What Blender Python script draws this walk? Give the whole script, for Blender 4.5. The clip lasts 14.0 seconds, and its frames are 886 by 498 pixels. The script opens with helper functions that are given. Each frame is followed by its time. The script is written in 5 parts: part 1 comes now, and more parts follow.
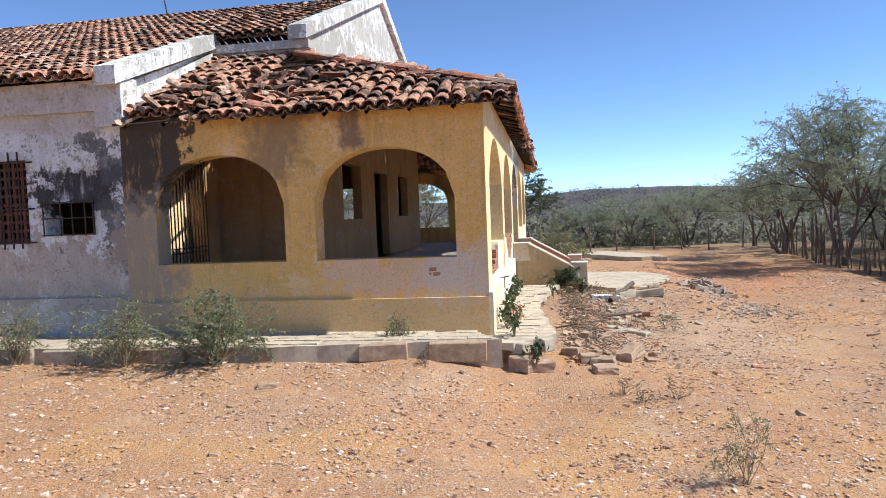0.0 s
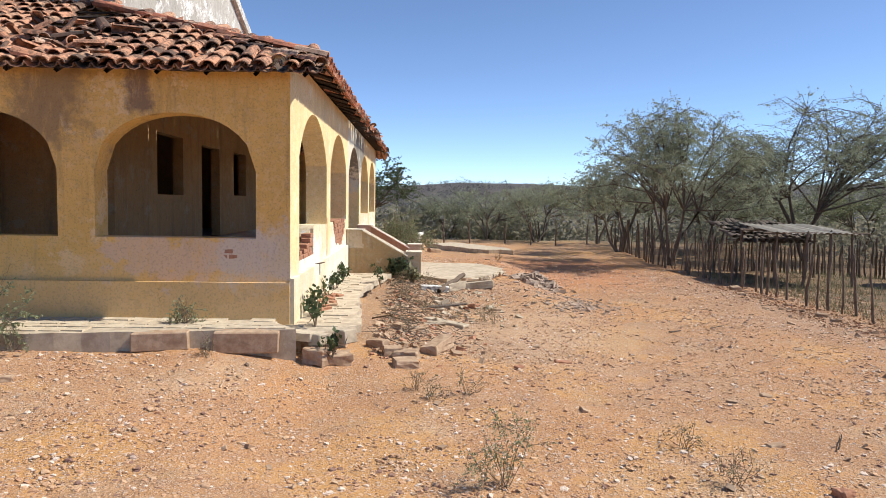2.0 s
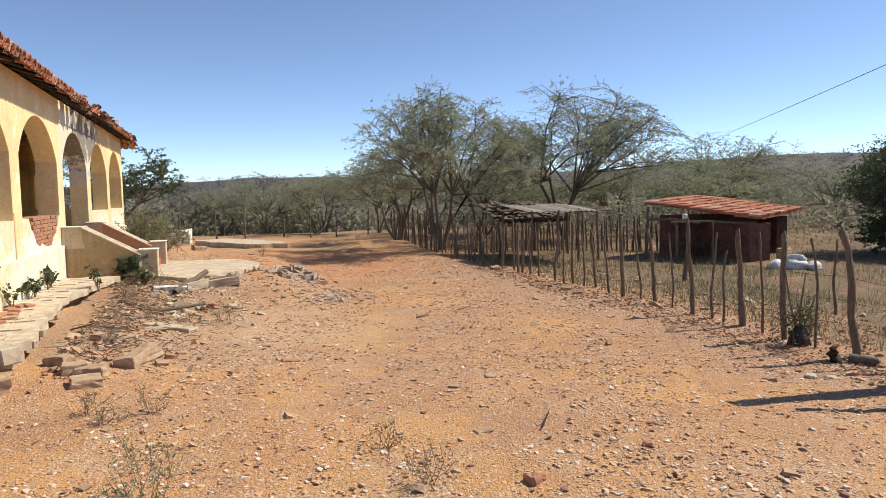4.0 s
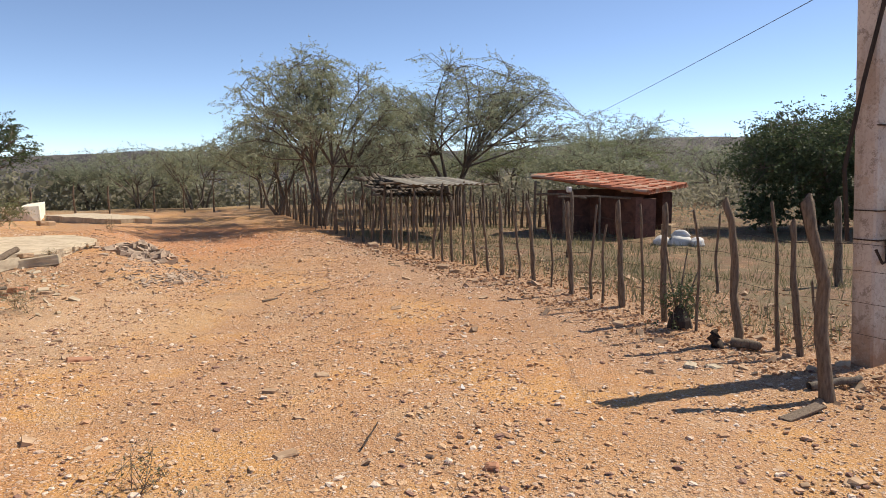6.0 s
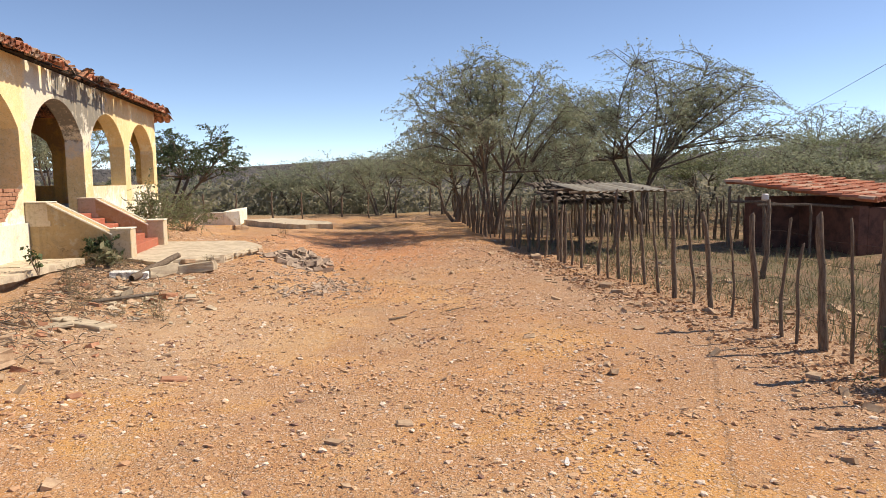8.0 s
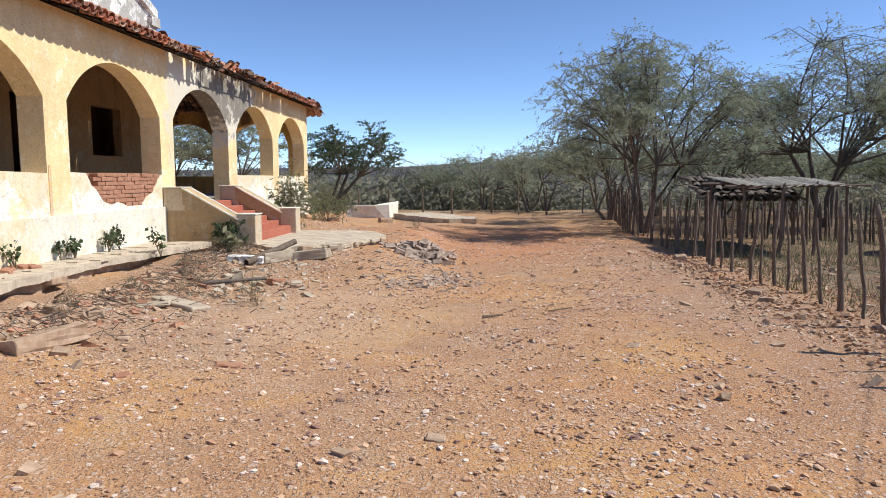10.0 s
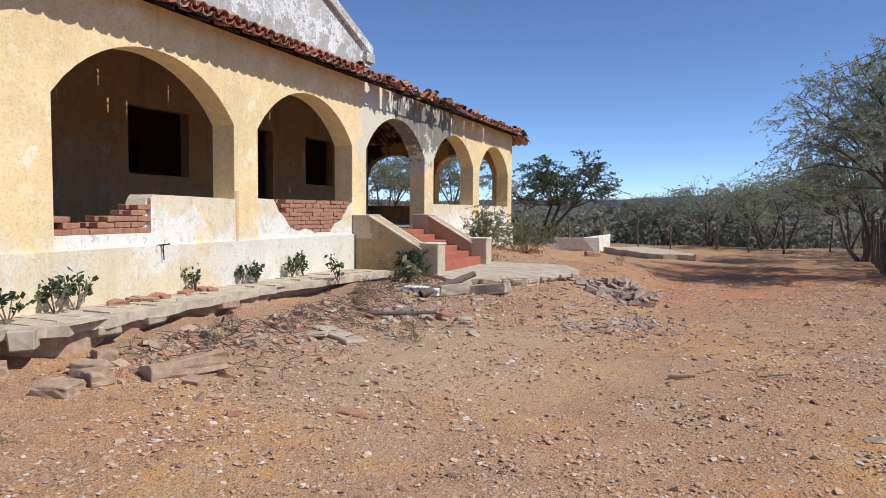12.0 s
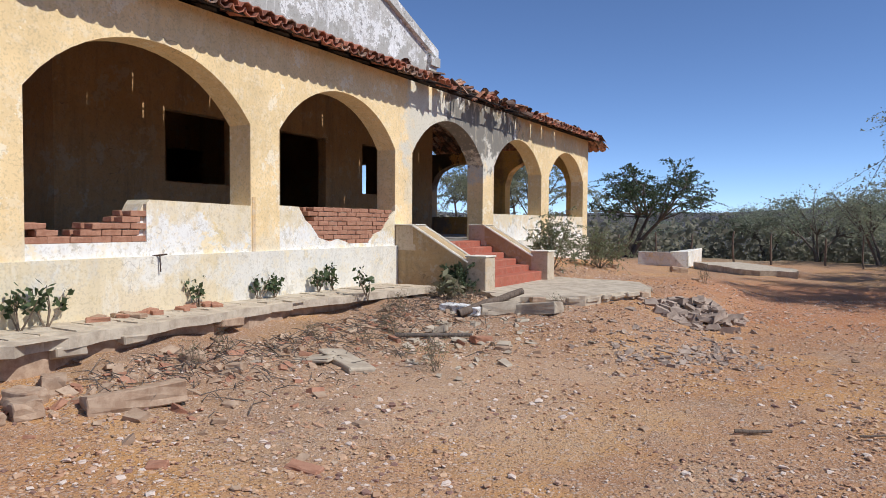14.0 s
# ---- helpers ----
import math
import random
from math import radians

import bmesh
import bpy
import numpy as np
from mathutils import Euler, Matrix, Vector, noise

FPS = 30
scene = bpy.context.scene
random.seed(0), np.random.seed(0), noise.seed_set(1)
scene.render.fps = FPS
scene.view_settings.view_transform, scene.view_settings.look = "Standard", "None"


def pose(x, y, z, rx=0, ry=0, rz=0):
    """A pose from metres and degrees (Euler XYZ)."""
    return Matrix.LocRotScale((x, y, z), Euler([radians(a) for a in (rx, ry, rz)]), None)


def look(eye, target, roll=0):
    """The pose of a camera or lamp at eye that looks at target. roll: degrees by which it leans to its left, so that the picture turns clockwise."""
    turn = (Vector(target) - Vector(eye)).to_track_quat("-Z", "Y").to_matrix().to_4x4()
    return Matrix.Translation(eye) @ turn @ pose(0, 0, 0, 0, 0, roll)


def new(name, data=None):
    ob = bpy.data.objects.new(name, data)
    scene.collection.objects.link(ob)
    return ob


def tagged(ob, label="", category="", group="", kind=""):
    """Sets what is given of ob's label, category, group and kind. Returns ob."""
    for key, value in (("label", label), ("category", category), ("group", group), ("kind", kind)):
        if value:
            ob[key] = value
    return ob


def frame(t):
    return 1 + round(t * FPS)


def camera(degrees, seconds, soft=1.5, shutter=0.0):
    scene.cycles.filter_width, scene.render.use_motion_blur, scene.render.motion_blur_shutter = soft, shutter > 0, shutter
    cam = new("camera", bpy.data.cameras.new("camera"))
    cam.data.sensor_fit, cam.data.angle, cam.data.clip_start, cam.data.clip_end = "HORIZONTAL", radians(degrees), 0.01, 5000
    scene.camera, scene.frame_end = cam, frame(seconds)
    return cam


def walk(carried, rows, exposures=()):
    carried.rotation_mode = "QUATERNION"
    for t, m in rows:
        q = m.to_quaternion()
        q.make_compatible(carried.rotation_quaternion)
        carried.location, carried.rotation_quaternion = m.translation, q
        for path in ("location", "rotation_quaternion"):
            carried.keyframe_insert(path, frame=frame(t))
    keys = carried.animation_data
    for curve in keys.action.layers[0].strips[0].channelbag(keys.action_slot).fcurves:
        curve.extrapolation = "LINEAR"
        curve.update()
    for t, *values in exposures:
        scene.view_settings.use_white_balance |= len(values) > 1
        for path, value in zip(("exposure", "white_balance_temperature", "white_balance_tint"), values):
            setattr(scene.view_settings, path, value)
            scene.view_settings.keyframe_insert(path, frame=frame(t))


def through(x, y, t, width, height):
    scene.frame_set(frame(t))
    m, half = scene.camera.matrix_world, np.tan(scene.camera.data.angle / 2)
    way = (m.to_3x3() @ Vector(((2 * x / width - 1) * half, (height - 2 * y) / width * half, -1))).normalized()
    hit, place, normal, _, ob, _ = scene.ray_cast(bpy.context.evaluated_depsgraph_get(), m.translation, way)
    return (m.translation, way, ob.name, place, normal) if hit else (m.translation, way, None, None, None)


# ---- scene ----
cam = camera(65.5, 14.0, soft=0.9)
PATH = [
    (0, (-0.091, 0.041, 1.723), (-0.394, 2.016, 1.621), -2.2),
    (0.5, (0.117, 0.138, 1.717), (-0.076, 2.126, 1.612), 0.7),
    (1, (0.271, 0.371, 1.692), (0.351, 2.365, 1.566), 1.1),
    (1.5, (0.439, 0.57, 1.679), (0.529, 2.565, 1.562), -0.7),
    (2, (0.75, 0.673, 1.636), (0.821, 2.667, 1.497), 0.9),
    (2.5, (1.059, 0.843, 1.637), (1.395, 2.81, 1.503), 1.4),
    (3, (1.335, 1.047, 1.591), (1.971, 2.936, 1.435), 0.3),
    (3.2, (1.434, 1.097, 1.56), (2.057, 2.992, 1.424), -0.9),
    (5.3, (2.708, 2.071, 1.334), (3.401, 3.936, 1.124), -1.3),
    (5.5, (2.785, 2.187, 1.302), (3.576, 4.017, 1.146), -1.1),
    (6, (3.072, 2.412, 1.296), (3.958, 4.191, 1.07), -0.2),
    (6.5, (3.365, 2.679, 1.248), (4.199, 4.476, 0.974), 0.6),
    (7, (3.645, 2.977, 1.261), (4.431, 4.805, 1.064), 1.0),
    (7.5, (3.93, 3.272, 1.294), (4.419, 5.202, 1.103), 1.7),
    (7.7, (4.041, 3.306, 1.306), (4.456, 5.252, 1.105), 0.6),
    (9.8, (5.11, 4.085, 1.097), (5.145, 6.074, 0.899), 0.3),
    (10, (5.147, 4.176, 1.085), (5.02, 6.161, 0.882), -0.2),
    (10.5, (5.327, 4.357, 1.085), (4.889, 6.304, 0.957), 0.6),
    (11, (5.41, 4.717, 1.005), (4.876, 6.642, 0.905), 0.3),
    (11.5, (5.466, 5.037, 1.012), (4.815, 6.925, 0.904), -0.2),
    (12, (5.541, 5.365, 1.039), (4.793, 7.216, 0.927), 0.4),
    (12.5, (5.607, 5.796, 0.992), (4.926, 7.674, 0.89), 1.1),
    (13, (5.656, 6.164, 0.976), (4.83, 7.981, 0.857), 0.1),
    (13.5, (5.743, 6.468, 0.972), (4.778, 8.217, 0.885), 1.0),
    (14, (5.719, 6.836, 0.966), (4.728, 8.572, 0.892), 0.4),
]
walk(cam, [(t, look(eye, target, roll)) for t, eye, target, roll in PATH],
     exposures=[(0, 0.58, 6000, 8), (3, 0.46, 7000, 10), (6.5, 0.5, 7500, 11), (7.7, 0.52, 7700, 12), (10, 0.38, 6250, 10), (12, 0.08, 6000, 11), (14, 0.0, 5950, 12)])

# ---- world, sun ----
SUN_EL, SUN_AZ = radians(49), radians(0.3)
sun_way = Vector((math.cos(SUN_EL) * math.cos(SUN_AZ), math.cos(SUN_EL) * math.sin(SUN_AZ), math.sin(SUN_EL)))
world = bpy.data.worlds.new("world")
scene.world = world
world.use_nodes = True
sky = world.node_tree.nodes.new("ShaderNodeTexSky")
sky.sky_type, sky.sun_disc = "NISHITA", False
sky.sun_elevation, sky.sun_rotation = SUN_EL, radians(90) - SUN_AZ
sky.altitude, sky.air_density, sky.dust_density, sky.ozone_density = 900, 0.52, 0.0, 3.2
back = world.node_tree.nodes["Background"]
back.inputs["Strength"].default_value = 0.15
world.node_tree.links.new(sky.outputs[0], back.inputs["Color"])
lamp = bpy.data.lights.new("sun", "SUN")
lamp.energy, lamp.angle, lamp.color = 4.2, radians(0.5), (1.0, 0.95, 0.86)
sun = new("sun", lamp)
sun.matrix_world = look((30, 2, 40), Vector((30, 2, 40)) - sun_way)


# ---- materials ----
def hue(r, g, b):
    return (r, g, b, 1.0)


class Mat:
    """A node material on world coordinates, built up by mixing masks over a base colour."""

    def __init__(self, name, rough=0.9, coords="Object"):
        self.m = bpy.data.materials.new(name)
        self.m.use_nodes = True
        self.t = self.m.node_tree
        self.n, self.l = self.t.nodes, self.t.links
        self.b = self.n["Principled BSDF"]
        self.b.inputs["Roughness"].default_value = rough
        self.b.inputs["Specular IOR Level"].default_value = 0.25
        geo = self.n.new("ShaderNodeNewGeometry")
        self.pos = geo.outputs["Position"]
        self.isl = geo.outputs["Random Per Island"]
        self.info = self.n.new("ShaderNodeObjectInfo").outputs["Random"]
        self.height = None

    def scaled(self, sx, sy, sz):
        v = self.n.new("ShaderNodeVectorMath")
        v.operation = "MULTIPLY"
        v.inputs[1].default_value = (sx, sy, sz)
        self.l.new(self.pos, v.inputs[0])
        return v.outputs[0]

    def noise(self, scale, detail=4, rough=0.6, stretch=(1, 1, 1), shift=0.0):
        t = self.n.new("ShaderNodeTexNoise")
        t.inputs["Scale"].default_value, t.inputs["Detail"].default_value, t.inputs["Roughness"].default_value = scale, detail, rough
        src = self.scaled(*stretch)
        if shift:
            v = self.n.new("ShaderNodeVectorMath")
            v.inputs[1].default_value = (shift, shift * 0.7, shift * 1.3)
            self.l.new(src, v.inputs[0])
            src = v.outputs[0]
        self.l.new(src, t.inputs["Vector"])
        g = self.n.new("ShaderNodeMapRange")
        g.clamp = False
        g.inputs["From Min"].default_value, g.inputs["From Max"].default_value = 0.24, 0.76
        self.l.new(t.outputs[0], g.inputs["Value"])
        return g.outputs[0]

    def area(self, xr=None, yr=None, zr=None, soft=0.25, ragged=0.6, scale=2.2, shift=0.0):
        """A mask over a stretch of the wall with a ragged edge."""
        n = self.noise(scale, 6, 0.72, shift=shift)
        out = None
        for which, r in zip("XYZ", (xr, yr, zr)):
            if r is None:
                continue
            p = self.axis(which)
            for edge, sign in ((r[0], 1), (r[1], -1)):
                d = self.maths("MULTIPLY", self.maths("SUBTRACT", p, edge, False), float(sign), False)
                d = self.maths("ADD", d, self.maths("MULTIPLY", self.maths("SUBTRACT", n, 0.5, False), ragged, False), False)
                m = self.ramp(d, -soft / 2, soft / 2)
                out = m if out is None else self.maths("MULTIPLY", out, m)
        return out

    def cells(self, scale, out="Color"):
        t = self.n.new("ShaderNodeTexVoronoi")
        t.inputs["Scale"].default_value = scale
        self.l.new(self.pos, t.inputs["Vector"])
        return t.outputs[out]

    def ramp(self, src, lo, hi):
        r = self.n.new("ShaderNodeMapRange")
        r.inputs["From Min"].default_value, r.inputs["From Max"].default_value = lo, hi
        self.l.new(src, r.inputs["Value"])
        return r.outputs[0]

    def axis(self, which):
        s = self.n.new("ShaderNodeSeparateXYZ")
        self.l.new(self.pos, s.inputs[0])
        return s.outputs["XYZ".index(which)]

    def maths(self, op, a, b, clamp=True):
        m = self.n.new("ShaderNodeMath")
        m.operation, m.use_clamp = op, clamp
        for k, v in enumerate((a, b)):
            if isinstance(v, (int, float)):
                m.inputs[k].default_value = v
            else:
                self.l.new(v, m.inputs[k])
        return m.outputs[0]

    def mix(self, fac, a, b):
        x = self.n.new("ShaderNodeMix")
        x.data_type = "RGBA"
        for sock, v in ((x.inputs[0], fac), (x.inputs[6], a), (x.inputs[7], b)):
            if isinstance(v, (int, float, tuple)):
                sock.default_value = v
            else:
                self.l.new(v, sock)
        return x.outputs[2]

    def done(self, colour, height=None, bump=0.3, dist=0.01):
        if isinstance(colour, tuple):
            self.b.inputs["Base Color"].default_value = colour
        else:
            self.l.new(colour, self.b.inputs["Base Color"])
        if height is not None:
            bp = self.n.new("ShaderNodeBump")
            bp.inputs["Strength"].default_value, bp.inputs["Distance"].default_value = bump, dist
            self.l.new(height, bp.inputs["Height"])
            self.l.new(bp.outputs[0], self.b.inputs["Normal"])
        return self.m


def dirt_material():
    k = Mat("dirt")
    big = k.ramp(k.noise(0.35, 4), 0.25, 0.75)
    mid = k.ramp(k.noise(1.5, 6, 0.7, shift=7), 0.25, 0.75)
    fine = k.noise(42, 4, 0.7)
    c = k.mix(big, hue(0.52, 0.245, 0.085), hue(0.46, 0.265, 0.14))
    c = k.mix(k.maths("MULTIPLY", mid, 0.7), c, hue(0.38, 0.19, 0.095))
    ochre = k.ramp(k.noise(0.55, 5, 0.68, shift=91), 0.5, 0.66)
    c = k.mix(k.maths("MULTIPLY", ochre, 0.55), c, hue(0.60, 0.31, 0.085))
    pale = k.ramp(k.noise(0.6, 5, 0.7, shift=51), 0.6, 0.85)
    c = k.mix(k.maths("MULTIPLY", pale, 0.6), c, hue(0.53, 0.37, 0.23))
    path = k.area((1.2, 4.2), (10.4, 14.2), None, 1.6, 2.6, 0.7, 71)
    c = k.mix(k.maths("MULTIPLY", path, 0.6), c, hue(0.54, 0.38, 0.24))
    ash = k.maths("MAXIMUM", k.ramp(k.noise(0.9, 6, 0.75, shift=31), 0.58, 0.82), k.area((-0.6, 2.3), (10.3, 17.2), None, 0.8, 2.4, 1.1, 3))
    c = k.mix(k.maths("MULTIPLY", ash, 0.56), c, hue(0.27, 0.185, 0.125))
    red = k.area((3.2, 8.5), (18.5, 27), None, 2.5, 3.5, 0.5, 13)
    c = k.mix(k.maths("MULTIPLY", red, 0.75), c, hue(0.50, 0.175, 0.06))
    verge = k.area((7.3, 60), (-2, 22), None, 1.4, 2.4, 0.8, 23)
    c = k.mix(k.maths("MULTIPLY", verge, 0.6), c, hue(0.30, 0.17, 0.105))
    c = k.mix(k.maths("MULTIPLY", k.ramp(fine, 0.45, 0.85), 0.45), c, hue(0.61, 0.40, 0.22))
    c = k.mix(k.maths("MULTIPLY", k.ramp(fine, 0.45, 0.12), 0.55), c, hue(0.20, 0.095, 0.05))
    speck = k.noise(140, 3, 0.7, shift=5)
    c = k.mix(k.maths("MULTIPLY", k.ramp(speck, 0.6, 0.85), 0.5), c, hue(0.62, 0.45, 0.30))
    c = k.mix(k.maths("MULTIPLY", k.ramp(speck, 0.38, 0.15), 0.5), c, hue(0.17, 0.085, 0.05))
    peb = None
    for scale, tone, amount, some in ((55, hue(0.62, 0.50, 0.40), 0.8, 0.5), (30, hue(0.54, 0.38, 0.28), 0.65, 0.5), (38, hue(0.19, 0.105, 0.075), 0.6, 0.5), (19, hue(0.58, 0.46, 0.37), 0.6, 0.62)):
        spot = k.maths("MULTIPLY", k.ramp(k.cells(scale, "Distance"), 0.42, 0.26), k.ramp(k.cells(scale), some, some + 0.1))
        c = k.mix(k.maths("MULTIPLY", spot, amount), c, tone)
        peb = spot if peb is None else k.maths("MAXIMUM", peb, spot)
    far = k.ramp(k.axis("Y"), 36, 44)
    tex = k.ramp(k.noise(0.05, 6, 0.7), 0.3, 0.7)
    near = k.mix(tex, hue(0.17, 0.155, 0.085), hue(0.25, 0.19, 0.12))
    # far ground tones, with distance haze greyed into them
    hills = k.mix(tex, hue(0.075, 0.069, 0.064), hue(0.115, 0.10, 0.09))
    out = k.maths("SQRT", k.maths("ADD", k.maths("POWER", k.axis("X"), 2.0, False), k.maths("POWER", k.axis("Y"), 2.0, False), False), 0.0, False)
    c = k.mix(far, c, near)
    field = k.maths("MULTIPLY", k.ramp(k.axis("X"), 9.6, 11.4), k.ramp(k.noise(0.9, 6, 0.75, shift=3), 0.1, 0.45))
    c = k.mix(k.maths("MULTIPLY", field, 0.85), c, k.mix(k.ramp(k.noise(1.4, 5, 0.7, shift=83), 0.3, 0.7), hue(0.115, 0.105, 0.06), hue(0.165, 0.10, 0.065)))
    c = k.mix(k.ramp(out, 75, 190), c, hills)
    h = k.maths("ADD", k.maths("MULTIPLY", fine, 0.45), k.maths("MULTIPLY", peb, 0.55))
    h = k.maths("ADD", k.maths("MULTIPLY", h, 0.6), k.maths("MULTIPLY", k.noise(9, 5, 0.75, shift=19), 0.4))
    return k.done(c, h, 0.8, 0.03)


def plaster_material(name, base, worn, stain, stain_amount=0.5, streaks=True, low_wear=None, seed=0.0, blots=(), grime=0.35):
    k = Mat(name)
    broad = k.ramp(k.noise(0.9, 5, 0.65, shift=seed + 2), 0.2, 0.8)
    fine = k.noise(9, 6, 0.7, shift=seed)
    c = k.mix(broad, base, tuple(0.82 * v for v in base[:3]) + (1.0,))
    c = k.mix(k.maths("MULTIPLY", k.ramp(fine, 0.5, 0.72), 0.35), c, worn)
    if streaks:
        run = k.ramp(k.noise(1.0, 6, 0.7, (3.2, 3.2, 0.35), seed + 5), 0.55, 0.85)
        c = k.mix(k.maths("MULTIPLY", run, stain_amount), c, stain)
    patch = k.ramp(k.noise(1.7, 7, 0.72, shift=seed + 11), 0.66, 0.70)
    c = k.mix(k.maths("MULTIPLY", patch, 0.8), c, worn)
    if low_wear:
        z = k.maths("ADD", k.axis("Z"), k.maths("MULTIPLY", k.noise(2.2, 6, 0.7, shift=seed + 17), 0.7, False), False)
        c = k.mix(k.maths("MULTIPLY", k.ramp(z, low_wear[0], low_wear[1]), 0.85), c, low_wear[2])
    spots = k.ramp(k.noise(6.5, 9, 0.8, shift=seed + 61), 0.60, 0.66)
    c = k.mix(k.maths("MULTIPLY", spots, grime), c, tuple(0.45 * v for v in worn[:3]) + (1.0,))
    flake = k.ramp(k.noise(3.1, 8, 0.78, shift=seed + 67), 0.64, 0.67)
    c = k.mix(k.maths("MULTIPLY", flake, grime), c, worn)
    for area, tone, amount in blots:
        mask = k.area(*area)
        grain = k.ramp(k.noise(1.6, 7, 0.75, (4, 4, 0.9), seed + 23), 0.02, 0.42)
        c = k.mix(k.maths("MULTIPLY", k.maths("MULTIPLY", mask, grain), amount), c, tone)
    crack = k.ramp(k.maths("ABSOLUTE", k.maths("SUBTRACT", k.noise(1.3, 3, 0.6, shift=seed + 37), 0.5, False), 0.0, False), 0.008, 0.001)
    crack = k.maths("MULTIPLY", crack, k.ramp(k.noise(0.7, 3, shift=seed + 43), 0.66, 0.74))
    c = k.mix(k.maths("MULTIPLY", crack, 0.75), c, stain)
    pits = k.ramp(k.noise(34, 3, 0.6, shift=seed), 0.3, 0.42)
    c = k.mix(k.maths("SUBTRACT", 0.22, k.maths("MULTIPLY", pits, 0.22)), c, stain)
    return k.done(c, k.maths("ADD", k.maths("MULTIPLY", fine, 0.6), k.maths("MULTIPLY", patch, 0.25)), 0.45, 0.012)


def tile_material(name="clay_tile", dirt=0.85):
    k = Mat(name, 0.85)
    pick = k.maths("ADD", k.maths("MULTIPLY", k.isl, 0.5), k.maths("MULTIPLY", k.info, 0.5))
    c = k.mix(k.ramp(k.isl, 0.0, 1.0), *((hue(0.46, 0.20, 0.11), hue(0.62, 0.34, 0.215)) if dirt > 0.5 else (hue(0.45, 0.15, 0.085), hue(0.58, 0.25, 0.155))))
    if dirt > 0.5:
        c = k.mix(k.ramp(k.info, 0.55, 1.0), c, hue(0.50, 0.30, 0.19))
    c = k.mix(k.maths("MULTIPLY", k.ramp(k.isl, 0.72, 0.8), 0.7), c, hue(0.58, 0.43, 0.32))
    c = k.mix(k.maths("MULTIPLY", k.ramp(k.isl, 0.24, 0.16), dirt), c, hue(0.10, 0.075, 0.06))
    lichen = k.ramp(k.noise(1.6, 7, 0.8), 0.46, 0.62)
    c = k.mix(k.maths("MULTIPLY", lichen, dirt), c, hue(0.055, 0.045, 0.04))
    c = k.mix(k.maths("MULTIPLY", k.ramp(k.noise(14, 5, 0.7), 0.52, 0.62), 0.7 * dirt), c, hue(0.10, 0.07, 0.055))
    return k.done(c, k.noise(30, 4), 0.4, 0.01)


def plain(name, a, b, scale=6, rough=0.9, bump=0.35, stretch=(1, 1, 1), dist=0.01):
    k = Mat(name, rough)
    n = k.noise(scale, 6, 0.7, stretch)
    c = k.mix(k.ramp(n, 0.32, 0.7), a, b)
    c = k.mix(k.maths("MULTIPLY", k.isl, 0.45), c, tuple(0.6 * v for v in b[:3]) + (1.0,))
    return k.done(c, n, bump, dist)


def leaf_material(name, a, b, through=0.35):
    k = Mat(name, 0.65)
    c = k.mix(k.isl, a, b)
    m = k.done(c)
    tr = k.n.new("ShaderNodeBsdfTranslucent")
    k.l.new(c, tr.inputs["Color"])
    mx = k.n.new("ShaderNodeMixShader")
    mx.inputs[0].default_value = through
    k.l.new(k.b.outputs[0], mx.inputs[1])
    k.l.new(tr.outputs[0], mx.inputs[2])
    k.l.new(mx.outputs[0], k.n["Material Output"].inputs["Surface"])
    return m


def gravel_material():
    k = Mat("gravel_stone")
    c = k.mix(k.isl, hue(0.60, 0.40, 0.25), hue(0.40, 0.20, 0.11))
    c = k.mix(k.maths("MULTIPLY", k.ramp(k.isl, 0.68, 0.72), 0.8), c, hue(0.74, 0.63, 0.53))
    c = k.mix(k.maths("MULTIPLY", k.ramp(k.isl, 0.88, 0.9), 0.9), c, hue(0.22, 0.11, 0.08))
    return k.done(c, k.noise(60, 3), 0.5, 0.008)


DIRT = dirt_material()
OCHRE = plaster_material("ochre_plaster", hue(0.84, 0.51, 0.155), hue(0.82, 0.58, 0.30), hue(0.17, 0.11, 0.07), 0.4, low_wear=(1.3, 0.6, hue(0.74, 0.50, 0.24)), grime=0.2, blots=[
    (((-7.0, -5.35), None, (1.9, 3.6), 0.12, 1.2, 2.8), hue(0.045, 0.04, 0.038), 0.95),
    (((-7.0, -5.7), None, (-0.5, 2.1), 0.3, 0.9), hue(0.30, 0.27, 0.22), 0.8),
    (((-4.6, -3.6), None, (2.2, 3.4), 0.3, 0.7), hue(0.24, 0.16, 0.10), 0.7),
    (((-3.1, -2.75), None, (2.75, 3.4), 0.1, 0.3), hue(0.22, 0.14, 0.10), 0.85),
    (((-3.5, -1.2), None, (0.6, 1.15), 0.08, 0.8), hue(0.70, 0.50, 0.36), 0.7),
    (((-1.9, -0.9), None, (0.5, 1.2), 0.2, 0.5), hue(0.62, 0.57, 0.50), 0.6)])
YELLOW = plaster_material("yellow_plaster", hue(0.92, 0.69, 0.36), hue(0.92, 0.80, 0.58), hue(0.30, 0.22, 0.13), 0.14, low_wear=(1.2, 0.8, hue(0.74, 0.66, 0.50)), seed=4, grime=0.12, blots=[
    ((None, (17.2, 22.2), (2.1, 3.6), 0.3, 1.2), hue(0.70, 0.66, 0.56), 0.95),
    ((None, (17.2, 18.6), (1.0, 3.6), 0.3, 0.8), hue(0.66, 0.60, 0.45), 0.6),
    ((None, (18.6, 22.0), (2.4, 3.6), 0.3, 1.6, 3.5), hue(0.10, 0.09, 0.075), 0.8)])
